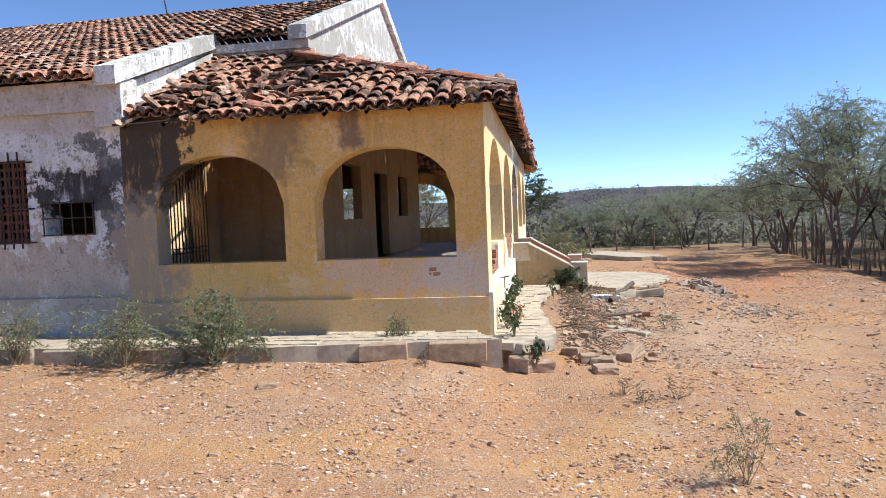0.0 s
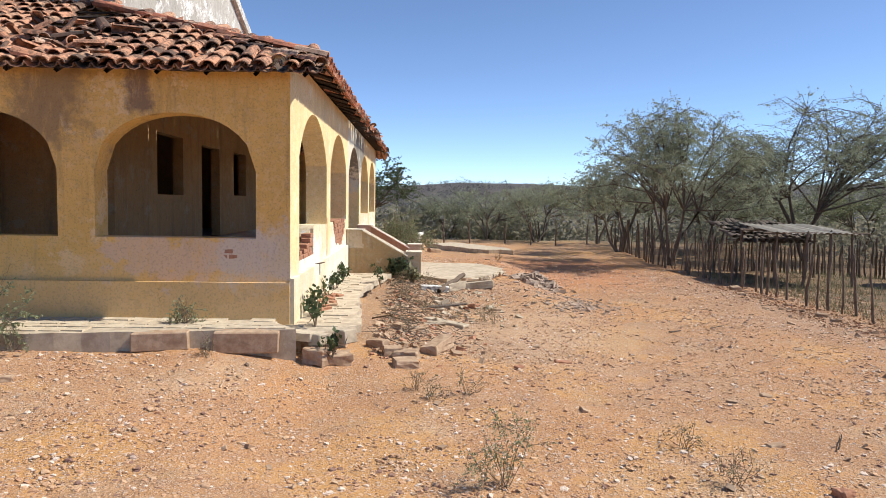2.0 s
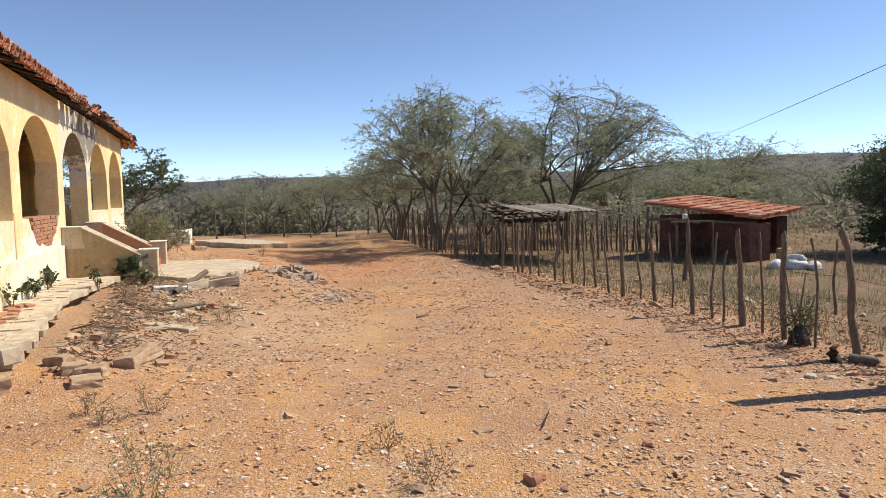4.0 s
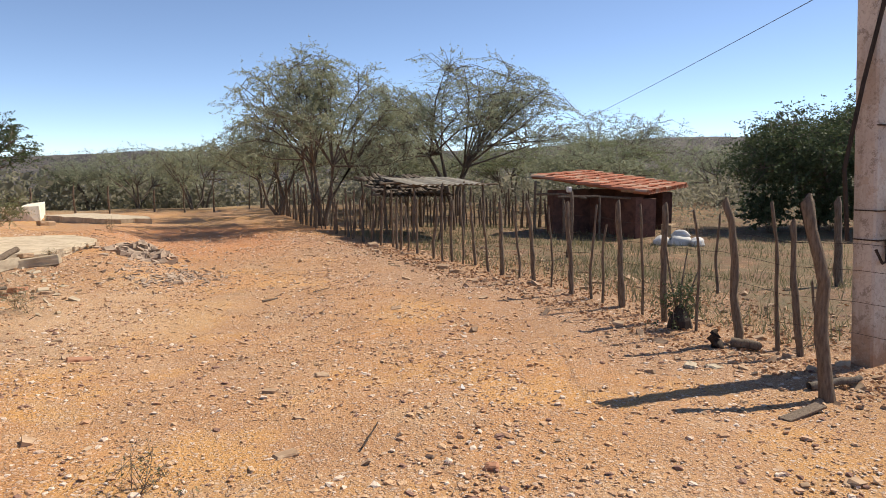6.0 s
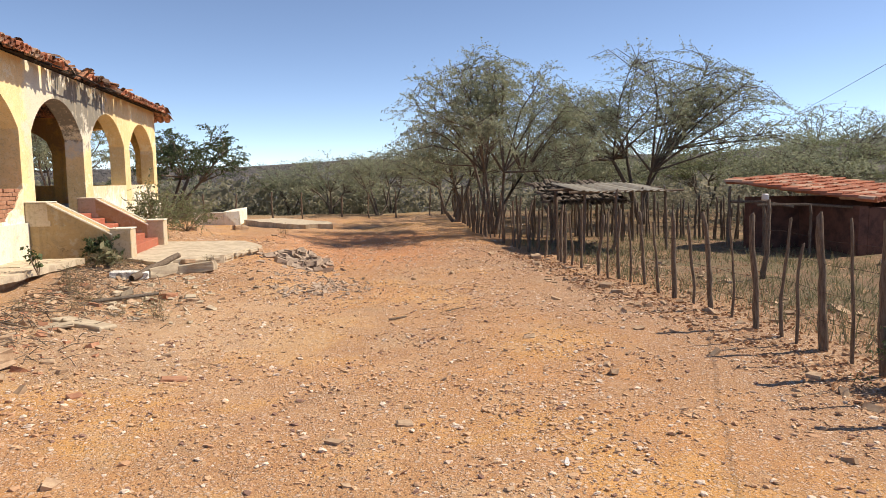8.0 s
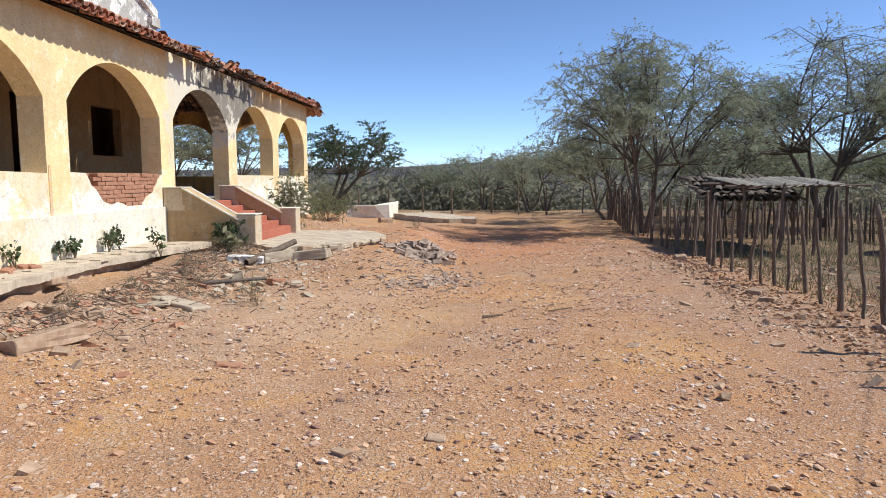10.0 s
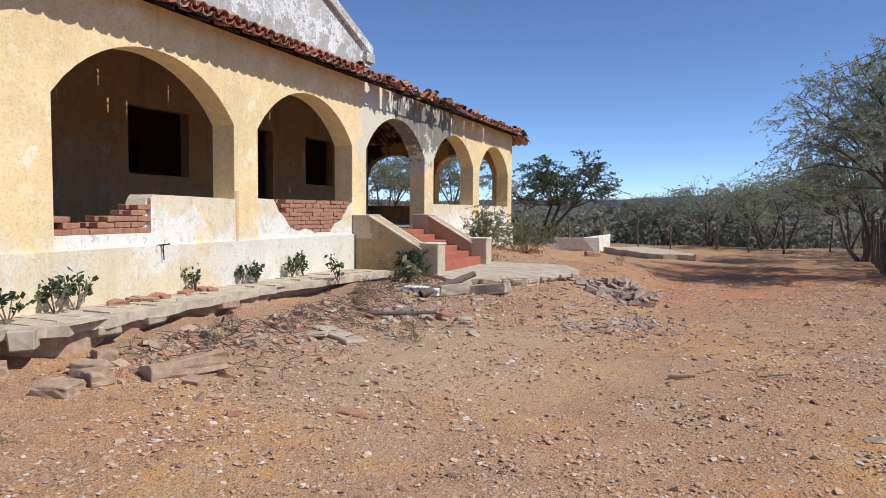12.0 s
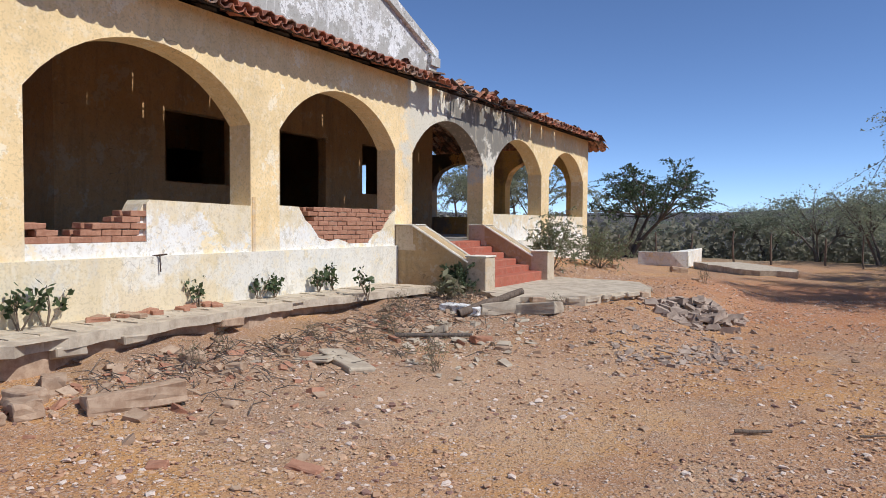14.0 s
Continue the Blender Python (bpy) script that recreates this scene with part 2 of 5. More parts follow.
PLINTH = plaster_material("plinth_plaster", hue(0.93, 0.89, 0.77), hue(0.88, 0.76, 0.50), hue(0.32, 0.26, 0.19), 0.3, seed=9, grime=0.4, blots=[
    ((None, None, (-1, 2), 0.12, 3.2, 3.0, 5), hue(0.52, 0.46, 0.36), 0.25), ((None, (9.5, 13.2), (-1, 0.5), 0.3, 1.4, 1.2), hue(0.72, 0.56, 0.28), 0.6)])
WASH = plaster_material("whitewash", hue(0.90, 0.87, 0.79), hue(0.86, 0.70, 0.40), hue(0.38, 0.30, 0.21), 0.3, seed=14, grime=0.45, blots=[
    ((None, None, (0.9, 2), 0.15, 1.2, 1.6), hue(0.72, 0.55, 0.26), 0.55)])
WHITE = plaster_material("white_plaster", hue(0.82, 0.81, 0.79), hue(0.52, 0.45, 0.37), hue(0.13, 0.12, 0.11), 0.3, seed=20, grime=0.85, blots=[
    (((-8.15, -6.75), None, (2.0, 2.55), 0.08, 0.9, 1.9), hue(0.045, 0.04, 0.04), 0.97),
    (((-7.0, -6.4), None, (1.2, 2.9), 0.08, 1.5, 1.8), hue(0.10, 0.095, 0.09), 0.85),
    (((-9.5, -6.5), None, (0.5, 1.6), 0.08, 2.2, 1.5), hue(0.40, 0.32, 0.24), 0.75),
    (((-12, -6.5), None, (-0.5, 0.8), 0.3, 0.6), hue(0.30, 0.29, 0.27), 0.6),
    (((-12, -6.5), None, (3.2, 3.9), 0.2, 0.4), hue(0.46, 0.39, 0.31), 0.6)])
GABLE = plaster_material("gable_plaster", hue(0.86, 0.845, 0.80), hue(0.50, 0.47, 0.42), hue(0.17, 0.16, 0.145), 0.6, seed=33, grime=0.95, blots=[
    ((None, None, (4.9, 5.7), 0.08, 2.6, 2.0), hue(0.36, 0.34, 0.29), 0.8), ((None, None, (6.2, 7.0), 0.08, 3.0, 2.8, 8), hue(0.42, 0.39, 0.33), 0.7)])
# about half as bright as the end wall's ochre
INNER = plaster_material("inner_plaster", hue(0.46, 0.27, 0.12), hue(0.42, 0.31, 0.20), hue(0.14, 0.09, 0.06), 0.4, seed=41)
STAIR_WALL = plaster_material("stair_plaster", hue(0.52, 0.37, 0.19), hue(0.50, 0.42, 0.30), hue(0.20, 0.15, 0.09), 0.55, seed=52)
PIER = plaster_material("pier_plaster", hue(0.66, 0.55, 0.40), hue(0.56, 0.42, 0.26), hue(0.24, 0.18, 0.12), 0.5, seed=55)
STEP_RED = plaster_material("red_cement", hue(0.45, 0.14, 0.085), hue(0.44, 0.22, 0.15), hue(0.22, 0.10, 0.06), 0.25, False, seed=60)
TILE = tile_material()
TILE_CLEAN = tile_material("shed_tile", 0.2)
TILE_FRONT = tile_material("front_tile", 0.48)
CONCRETE = plain("old_cement", hue(0.60, 0.51, 0.38), hue(0.42, 0.34, 0.25), 5)
FLOOR = plain("cement_floor", hue(0.42, 0.38, 0.33), hue(0.28, 0.25, 0.21), 3, 0.55)
BRICK = plain("clay_brick", hue(0.50, 0.265, 0.165), hue(0.37, 0.175, 0.105), 14)
ROCK = plain("rubble_stone", hue(0.56, 0.41, 0.28), hue(0.38, 0.25, 0.16), 9)
GREY_STONE = plain("grey_stone", hue(0.50, 0.39, 0.30), hue(0.32, 0.24, 0.185), 9)
GREEN = leaf_material("weed_leaf", hue(0.04, 0.06, 0.025), hue(0.10, 0.13, 0.055), 0.25)
GRASS = leaf_material("dry_grass", hue(0.15, 0.16, 0.085), hue(0.29, 0.25, 0.15), 0.3)
LITTER = leaf_material("dead_leaf", hue(0.30, 0.15, 0.08), hue(0.46, 0.28, 0.17), 0.2)
MORTAR = plain("mortar", hue(0.52, 0.42, 0.31), hue(0.38, 0.29, 0.2), 12)
WOOD = plain("weathered_wood", hue(0.26, 0.20, 0.15), hue(0.13, 0.095, 0.07), 9, 0.9, 0.6, (6, 6, 0.8))
DARKWOOD = plain("dark_wood", hue(0.075, 0.055, 0.045), hue(0.035, 0.027, 0.022), 9, 0.85, 0.5, (6, 6, 0.8))
BARK = plain("bark", hue(0.24, 0.20, 0.165), hue(0.11, 0.088, 0.07), 12, 0.95, 0.6, (4, 4, 1))
IRON = plain("rusted_iron", hue(0.11, 0.065, 0.045), hue(0.05, 0.035, 0.03), 20, 0.7)
LEAF = leaf_material("mesquite_leaf", hue(0.235, 0.265, 0.17), hue(0.40, 0.42, 0.30), 0.5)
LEAF_DARK = leaf_material("dark_leaf", hue(0.06, 0.09, 0.042), hue(0.13, 0.16, 0.085), 0.3)
LEAF_BUSH = leaf_material("bush_leaf", hue(0.17, 0.20, 0.10), hue(0.34, 0.36, 0.22), 0.4)
# leaf colour with the haze of the far hills mixed in
LEAF_HAZE = leaf_material("hazed_hill_leaf", hue(0.13, 0.128, 0.125), hue(0.19, 0.175, 0.165), 0.35)
LEAF_FAR = leaf_material("far_leaf", hue(0.23, 0.23, 0.165), hue(0.35, 0.32, 0.245), 0.5)
TWIG = plain("dry_twig", hue(0.30, 0.23, 0.16), hue(0.17, 0.12, 0.08), 20)
TWIG_GREY = plain("grey_twig", hue(0.20, 0.165, 0.135), hue(0.10, 0.08, 0.065), 20)
# near-black, for the added sheets that keep the rooms dark
DARK = plain("light_stop_black", hue(0.05, 0.045, 0.04), hue(0.03, 0.027, 0.025), 3)
LATTICE = plain("brown_clay_lattice", hue(0.22, 0.10, 0.065), hue(0.13, 0.06, 0.04), 8)
FLAG = plain("worn_flagstone", hue(0.64, 0.55, 0.41), hue(0.48, 0.39, 0.28), 7)
ADOBE = plain("dark_adobe", hue(0.22, 0.105, 0.075), hue(0.11, 0.058, 0.045), 4)
POLE_CEMENT = plaster_material("pole_cement", hue(0.62, 0.55, 0.48), hue(0.48, 0.38, 0.30), hue(0.22, 0.15, 0.10), 0.5, seed=71, grime=0.6, low_wear=(0.35, -0.1, hue(0.30, 0.17, 0.10)))
METAL = plain("weathered_zinc", hue(0.46, 0.44, 0.38), hue(0.30, 0.26, 0.21), 4, 0.6)
SACK = plain("white_sack", hue(0.75, 0.74, 0.72), hue(0.58, 0.57, 0.55), 8, 0.6)


# ---- mesh helpers ----
def mesh_ob(name, verts, faces, material, parent=None, label="", smooth=False):
    me = bpy.data.meshes.new(name)
    me.from_pydata([tuple(v) for v in verts], [], faces)
    me.materials.append(material)
    if smooth:
        me.polygons.foreach_set("use_smooth", [True] * len(me.polygons))
    me.update()
    ob = new(name, me)
    if parent is not None:
        ob.parent = parent
    if label:
        ob["label"] = label
    return ob


def cloud(name, v, f, material, parent=None, label="", smooth=False):
    """A mesh from numpy arrays: v (n,3), f (m,3 or 4)."""
    me = bpy.data.meshes.new(name)
    v, f = np.asarray(v, np.float32), np.asarray(f, np.int32)
    me.vertices.add(len(v))
    me.vertices.foreach_set("co", v.ravel())
    n = f.shape[1]
    me.loops.add(f.size)
    me.loops.foreach_set("vertex_index", f.ravel())
    me.polygons.add(len(f))
    me.polygons.foreach_set("loop_start", np.arange(0, f.size, n, dtype=np.int32))
    me.polygons.foreach_set("loop_total", np.full(len(f), n, np.int32))
    me.polygons.foreach_set("use_smooth", np.full(len(f), bool(smooth)))
    me.materials.append(material)
    me.update(calc_edges=True)
    ob = new(name, me)
    if parent is not None:
        ob.parent = parent
    if label:
        ob["label"] = label
    return ob


def part(name, bm, material, parent=None, label="", smooth=False):
    me = bpy.data.meshes.new(name)
    bm.normal_update()
    bm.to_mesh(me)
    bm.free()
    me.materials.append(material)
    if smooth:
        me.polygons.foreach_set("use_smooth", [True] * len(me.polygons))
    ob = new(name, me)
    if parent is not None:
        ob.parent = parent
    if label:
        ob["label"] = label
    return ob


def box_bm(x0, x1, y0, y1, z0, z1, bevel=0.0, jitter=0.0, rnd=random):
    bm = bmesh.new()
    bmesh.ops.create_cube(bm, size=1)
    for v in bm.verts:
        v.co = Vector(((x0 + x1) / 2 + v.co.x * (x1 - x0), (y0 + y1) / 2 + v.co.y * (y1 - y0), (z0 + z1) / 2 + v.co.z * (z1 - z0)))
        if jitter:
            v.co += Vector([rnd.uniform(-jitter, jitter) for _ in range(3)])
    if bevel:
        bmesh.ops.bevel(bm, geom=bm.edges[:], offset=bevel, segments=1, affect="EDGES")
    return bm


def cells_mesh(name, cells, place, material, parent=None, label=""):
    """Hexahedra in (s, depth, z), each (s0, s1, zb0, zb1, zt0, zt1, d0, d1), joined with no faces between them."""
    verts, index, seen = [], {}, {}

    def vert(p):
        key = tuple(round(c, 4) for c in p)
        if key not in index:
            index[key] = len(verts)
            verts.append(place(*p))
        return index[key]

    for s0, s1, b0, b1, t0, t1, d0, d1 in cells:
        a = [vert(p) for p in ((s0, d0, b0), (s1, d0, b1), (s1, d0, t1), (s0, d0, t0), (s0, d1, b0), (s1, d1, b1), (s1, d1, t1), (s0, d1, t0))]
        for f in ((0, 1, 2, 3), (5, 4, 7, 6), (4, 0, 3, 7), (1, 5, 6, 2), (3, 2, 6, 7), (4, 5, 1, 0)):
            g = [a[k] for k in f]
            g = [v for k, v in enumerate(g) if v not in g[:k]]
            if len(g) > 2:
                key = tuple(sorted(g))
                seen[key] = None if key in seen else g
    return mesh_ob(name, verts, [g for g in seen.values() if g], material, parent, label)


def wall_cells(s0, s1, z0, z1, d0, d1, openings, steps=18, round_arch=True):
    """A wall from s0 to s1 with openings (sa, sb, sill, spring, top): arched where top > spring."""
    out, s = [], s0
    for sa, sb, sill, spring, top in sorted(openings):
        if sa > s:
            out.append((s, sa, z0, z0, z1, z1, d0, d1))
        n = steps if top > spring else 1
        xs = [sa + (sb - sa) * k / n for k in range(n + 1)]
        mid, half = (sa + sb) / 2, (sb - sa) / 2
        rise = top - spring
        big = (half * half + rise * rise) / (2 * rise) if rise else 1.0
        if n == 1:
            zs = [spring, spring]
        elif round_arch:
            zs = [spring + rise * max(0.0, 1 - abs((x - mid) / half) ** 2.1) ** 0.5 for x in xs]
        else:
            zs = [top - big + math.sqrt(big * big - (x - mid) ** 2) for x in xs]
        for k in range(n):
            out.append((xs[k], xs[k + 1], zs[k], zs[k + 1], z1, z1, d0, d1))
        if sill > z0:
            out.append((sa, sb, z0, z0, sill, sill, d0, d1))
        s = sb
    if s < s1:
        out.append((s, s1, z0, z0, z1, z1, d0, d1))
    return out


def tube_arrays(paths, sides=6):
    """Tapered tubes along paths [(points, radii)]: one vertex and face array."""
    vs, fs, base = [], [], 0
    ang = np.linspace(0, 2 * np.pi, sides, endpoint=False)
    for pts, rad in paths:
        pts = np.asarray(pts, float)
        d = np.gradient(pts, axis=0)
        d /= np.linalg.norm(d, axis=1)[:, None] + 1e-9
        ref = np.where(np.abs(d[:, 2:3]) > 0.9, np.array([[1.0, 0, 0]]), np.array([[0, 0, 1.0]]))
        u = np.cross(d, ref)
        u /= np.linalg.norm(u, axis=1)[:, None] + 1e-9
        w = np.cross(d, u)
        ring = pts[:, None] + np.asarray(rad)[:, None, None] * (np.cos(ang)[None, :, None] * u[:, None] + np.sin(ang)[None, :, None] * w[:, None])
        n = len(pts)
        vs.append(ring.reshape(-1, 3))
        i = np.arange(n - 1)[:, None] * sides + np.arange(sides)[None]
        j = np.arange(n - 1)[:, None] * sides + (np.arange(sides)[None] + 1) % sides
        fs.append(np.stack([i, j, j + sides, i + sides], -1).reshape(-1, 4) + base)
        base += n * sides
    return np.concatenate(vs), np.concatenate(fs)


def leaf_arrays(centres, size, rng, flat=0.0, aspect=2.2):
    """One small leaf-shaped quad at each centre."""
    n = len(centres)
    a = rng.normal(size=(n, 3))
    a[:, 2] *= 1 - flat
    a /= np.linalg.norm(a, axis=1)[:, None] + 1e-9
    b = np.cross(a, rng.normal(size=(n, 3)))
    b /= np.linalg.norm(b, axis=1)[:, None] + 1e-9
    s = size * rng.uniform(0.6, 1.3, (n, 1))
    v = np.stack([centres - a * s, centres + b * s / aspect, centres + a * s, centres - b * s / aspect], 1).reshape(-1, 3)
    return v, np.arange(4 * n).reshape(-1, 4)


def stone_arrays(places, sizes, rng, squash=0.65):
    """Angular stones: jittered octahedron-like pebbles."""
    base = np.array([[1, 0, 0], [0, 1, 0], [-1, 0, 0], [0, -1, 0], [0.55, 0.5, 0.8], [-0.5, 0.6, 0.7], [-0.55, -0.5, 0.8], [0.5, -0.6, 0.7]], float)
    quad = np.array([[0, 1, 5, 4], [1, 2, 6, 5], [2, 3, 7, 6], [3, 0, 4, 7], [4, 5, 6, 7]])
    n = len(places)
    v = base[None] * rng.uniform(0.6, 1.35, (n, 8, 3))
    th = rng.uniform(0, 2 * np.pi, n)
    c, s = np.cos(th), np.sin(th)
    x, y = v[..., 0] * rng.uniform(0.7, 1.5, (n, 1)), v[..., 1]
    v = np.stack([x * c[:, None] - y * s[:, None], x * s[:, None] + y * c[:, None], v[..., 2] * squash], -1) * np.asarray(sizes)[:, None, None]
    v = v + np.asarray(places)[:, None]
    f = quad[None] + (np.arange(n) * 8)[:, None, None]
    return v.reshape(-1, 3), f.reshape(-1, 4)


def shard_arrays(places, sizes, rng, flat=0.4, tilt=0.3):
    """Angular broken pieces: flat blocks with knocked-off corners, lying askew."""
    base = np.array([[x, y, z] for z in (-1, 1) for x, y in ((-1, -1), (1, -1), (1, 1), (-1, 1))], float)
    quad = np.array([[0, 3, 2, 1], [4, 5, 6, 7], [0, 1, 5, 4], [1, 2, 6, 5], [2, 3, 7, 6], [3, 0, 4, 7]])
    n = len(places)
    v = base[None] * rng.uniform(0.55, 1.15, (n, 8, 3)) * np.stack([rng.uniform(0.8, 1.5, n), rng.uniform(0.5, 1.0, n), flat * rng.uniform(0.5, 1.2, n)], -1)[:, None]
    for a, b, ang in ((1, 2, rng.normal(0, tilt, n)), (0, 2, rng.normal(0, tilt, n)), (0, 1, rng.uniform(0, 2 * np.pi, n))):
        c, s = np.cos(ang)[:, None], np.sin(ang)[:, None]
        p, q = v[..., a].copy(), v[..., b].copy()
        v[..., a], v[..., b] = p * c - q * s, p * s + q * c
    v = v * np.asarray(sizes)[:, None, None] + np.asarray(places)[:, None]
    f = quad[None] + (np.arange(n) * 8)[:, None, None]
    return v.reshape(-1, 3), f.reshape(-1, 4)


def smooth(a, b, v):
    t = np.clip((np.asarray(v, float) - a) / (b - a), 0, 1)
    return t * t * (3 - 2 * t)


def ground_z(x, y):
    x, y = np.asarray(x, float), np.asarray(y, float)
    z = -0.58 + 0 * x
    z = z + 0.63 * smooth(7, 0, np.maximum(x, -1.0) + y)
    z = z + smooth(7.5, 11.5, y) * (0.28 * smooth(1.9, -0.3, x) + 0.12 * smooth(-0.15, -0.6, x)) * smooth(34, 28, y)
    z = z + 0.36 * smooth(4.8, 8.0, y) * smooth(0.0, -2.2, x) * smooth(12, 9.5, y)
    z = z + 0.31 * smooth(14.0, 16.6, y) * smooth(4.6, 2.9, x) * smooth(30, 22, y)
    z = z + 0.05 * np.sin(0.9 * x + 0.4 * y) * np.sin(0.55 * y - 0.3 * x) + 0.02 * np.sin(2.3 * x + 1.7) * np.sin(2.9 * y)
    bank = (x < 2.6) & (y > 8.6) & (y < 21)
    z = np.where(bank, np.minimum(z, -0.19 - 0.02 * np.sin(3 * x + 4 * y)), z)
    r = np.hypot(x, y)
    a = np.arctan2(x, y)
    z = z - 6.0 * smooth(39, 85, np.maximum(y, 0) + 0.55 * np.maximum(0, x - 20))
    rise = 18 + 3 * np.sin(3.1 * a + 1.0) + 2.5 * np.sin(8 * a + 0.5) + 15 * smooth(0.2, 0.8, a) + 1.2 * np.sin(19 * a)
    z = z + rise * smooth(150, 620, r) + 1.0 * np.sin(x / 23) * np.sin(y / 31) * smooth(60, 160, r)
    return z


def gz(x, y):
    return float(ground_z(x, y))


# ---- ground ----
def axis_steps(lo, hi, fine_lo, fine_hi, fine, grow=1.13):
    mid = list(np.arange(fine_lo, fine_hi, fine))
    a, s, left = fine_lo, fine, []
    while a > lo:
        s *= grow
        a -= s
        left.append(a)
    a, s, right = mid[-1], fine, []
    while a < hi:
        s *= grow
        a += s
        right.append(a)
    return np.array(left[::-1] + mid + right)


gx, gy = axis_steps(-900, 1100, -7, 12, 0.11), axis_steps(-400, 1300, 3, 28, 0.12)
GX, GY = np.meshgrid(gx, gy, indexing="ij")
rng = np.random.default_rng(3)
near = smooth(60, 20, np.hypot(GX - 3, GY - 10))
GZ = ground_z(GX, GY) + near * rng.normal(0, 0.006, GX.shape)
nx, ny = GX.shape
ids = np.arange(nx * ny).reshape(nx, ny)
faces = np.stack([ids[:-1, :-1], ids[1:, :-1], ids[1:, 1:], ids[:-1, 1:]], -1).reshape(-1, 4)
ground = cloud("ground", np.stack([GX, GY, GZ], -1).reshape(-1, 3), faces, DIRT, smooth=True)
tagged(ground, "dry orange gravelly dirt yard running out to scrub hills", "ground", kind="structure")

# ---- the house: measures ----
FX, BX = -0.95, -4.6          # facade face, back wall of the porch
Y0, Y1 = 9.85, 27.45          # end walls
FLOOR_Z = 0.62
ARCH = [(10.53, 13.43), (13.97, 16.83), (17.38, 20.24), (20.78, 23.64), (24.18, 27.0)]
T = 0.38


def facade_place(s, d, z):
    return (FX - d, s, z)


def end_place(s, d, z):
    return (s, Y0 + d, z)


def far_place(s, d, z):
    return (s, Y1 - d, z)


house = tagged(new("house"), "old ochre plastered farmhouse with arched porch and ruined clay tile roof", "house")
wall = lambda name, cells, place, mat, label="": cells_mesh(name, cells, place, mat, house, label)

front = []
for k, (a, b) in enumerate(ARCH):
    front.append((a, b, {2: FLOOR_Z - 0.02}.get(k, 0.57), 2.24, 2.98))
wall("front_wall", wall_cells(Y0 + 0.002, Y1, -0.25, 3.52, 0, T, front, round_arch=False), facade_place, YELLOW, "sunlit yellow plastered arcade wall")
for k, (a, b) in enumerate(ARCH):
    if k != 2:
        top = {0: 0.74, 1: 0.64}.get(k, 1.19)
        wall("parapet_panel", [(a, b, 0.57, 0.57, top, top, 0.0, T)], facade_place, WASH, "whitewashed worn parapet panel")
END = [(-6.03, -3.97, 1.1, 1.98, 2.73), (-3.49, -1.40, 1.1, 1.98, 2.73)]
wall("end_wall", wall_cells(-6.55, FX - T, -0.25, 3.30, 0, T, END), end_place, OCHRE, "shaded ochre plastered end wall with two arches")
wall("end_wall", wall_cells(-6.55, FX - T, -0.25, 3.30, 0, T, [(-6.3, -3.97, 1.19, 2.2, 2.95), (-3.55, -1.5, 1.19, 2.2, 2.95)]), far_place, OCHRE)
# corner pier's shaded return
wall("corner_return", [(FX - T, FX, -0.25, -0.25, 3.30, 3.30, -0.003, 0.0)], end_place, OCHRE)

# plinths
wall("plinth", wall_cells(Y0 - 0.05, 16.83, -0.3, 0.58, -0.06, 0.0, []), facade_place, PLINTH, "whitewashed cracked plinth")
wall("plinth", wall_cells(20.0, Y1 + 0.05, -0.3, 0.58, -0.06, 0.0, []), facade_place, PLINTH)
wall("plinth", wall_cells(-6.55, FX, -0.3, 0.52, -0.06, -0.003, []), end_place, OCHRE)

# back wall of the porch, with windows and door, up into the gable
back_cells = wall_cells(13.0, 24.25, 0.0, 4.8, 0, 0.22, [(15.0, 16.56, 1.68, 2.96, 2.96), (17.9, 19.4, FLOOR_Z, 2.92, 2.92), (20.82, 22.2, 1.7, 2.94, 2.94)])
wall("porch_back_wall", back_cells, lambda s, d, z: (BX - d, s, z), INNER, "dark ochre inner porch wall with stain streaks")
RY, RZ = 19.3, 7.83
gable = [(13.0, RY, 4.8, 4.8, 5.28, RZ - 0.08, 0, 0.35), (RY, 24.1, 4.8, 4.8, RZ - 0.08, 5.85, 0, 0.35)]
wall("gable", gable, lambda s, d, z: (BX - d, s, z), GABLE, "bleached white gable wall with grey streaks")
# verge copings of the gable
wall("coping", [(12.7, RY, 5.14, RZ - 0.1, 5.4, RZ + 0.17, -0.12, 0.25)], lambda s, d, z: (BX - d, s, z), GABLE)
wall("coping", [(RY, 24.36, RZ - 0.1, 5.74, RZ + 0.17, 6.0, -0.12, 0.25)], lambda s, d, z: (BX - d, s, z), GABLE)
wall("verge_return", [(23.9, 24.4, 5.5, 5.5, 5.76, 5.76, -0.16, 0.25)], lambda s, d, z: (BX - d, s, z), GABLE)
wall("verge_return", [(23.85, 24.3, 5.36, 5.36, 5.5, 5.5, -0.09, 0.22)], lambda s, d, z: (BX - d, s, z), GABLE)
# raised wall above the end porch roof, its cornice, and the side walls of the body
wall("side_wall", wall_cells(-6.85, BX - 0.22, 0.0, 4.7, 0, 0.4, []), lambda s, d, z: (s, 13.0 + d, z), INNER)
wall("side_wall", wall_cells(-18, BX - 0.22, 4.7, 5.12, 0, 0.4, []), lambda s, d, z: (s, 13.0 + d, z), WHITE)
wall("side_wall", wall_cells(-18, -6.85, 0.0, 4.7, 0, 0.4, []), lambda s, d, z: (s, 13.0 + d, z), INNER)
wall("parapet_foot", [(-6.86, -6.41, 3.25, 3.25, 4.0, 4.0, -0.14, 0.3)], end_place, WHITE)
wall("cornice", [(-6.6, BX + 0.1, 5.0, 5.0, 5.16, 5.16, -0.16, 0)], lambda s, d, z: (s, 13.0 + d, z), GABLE)
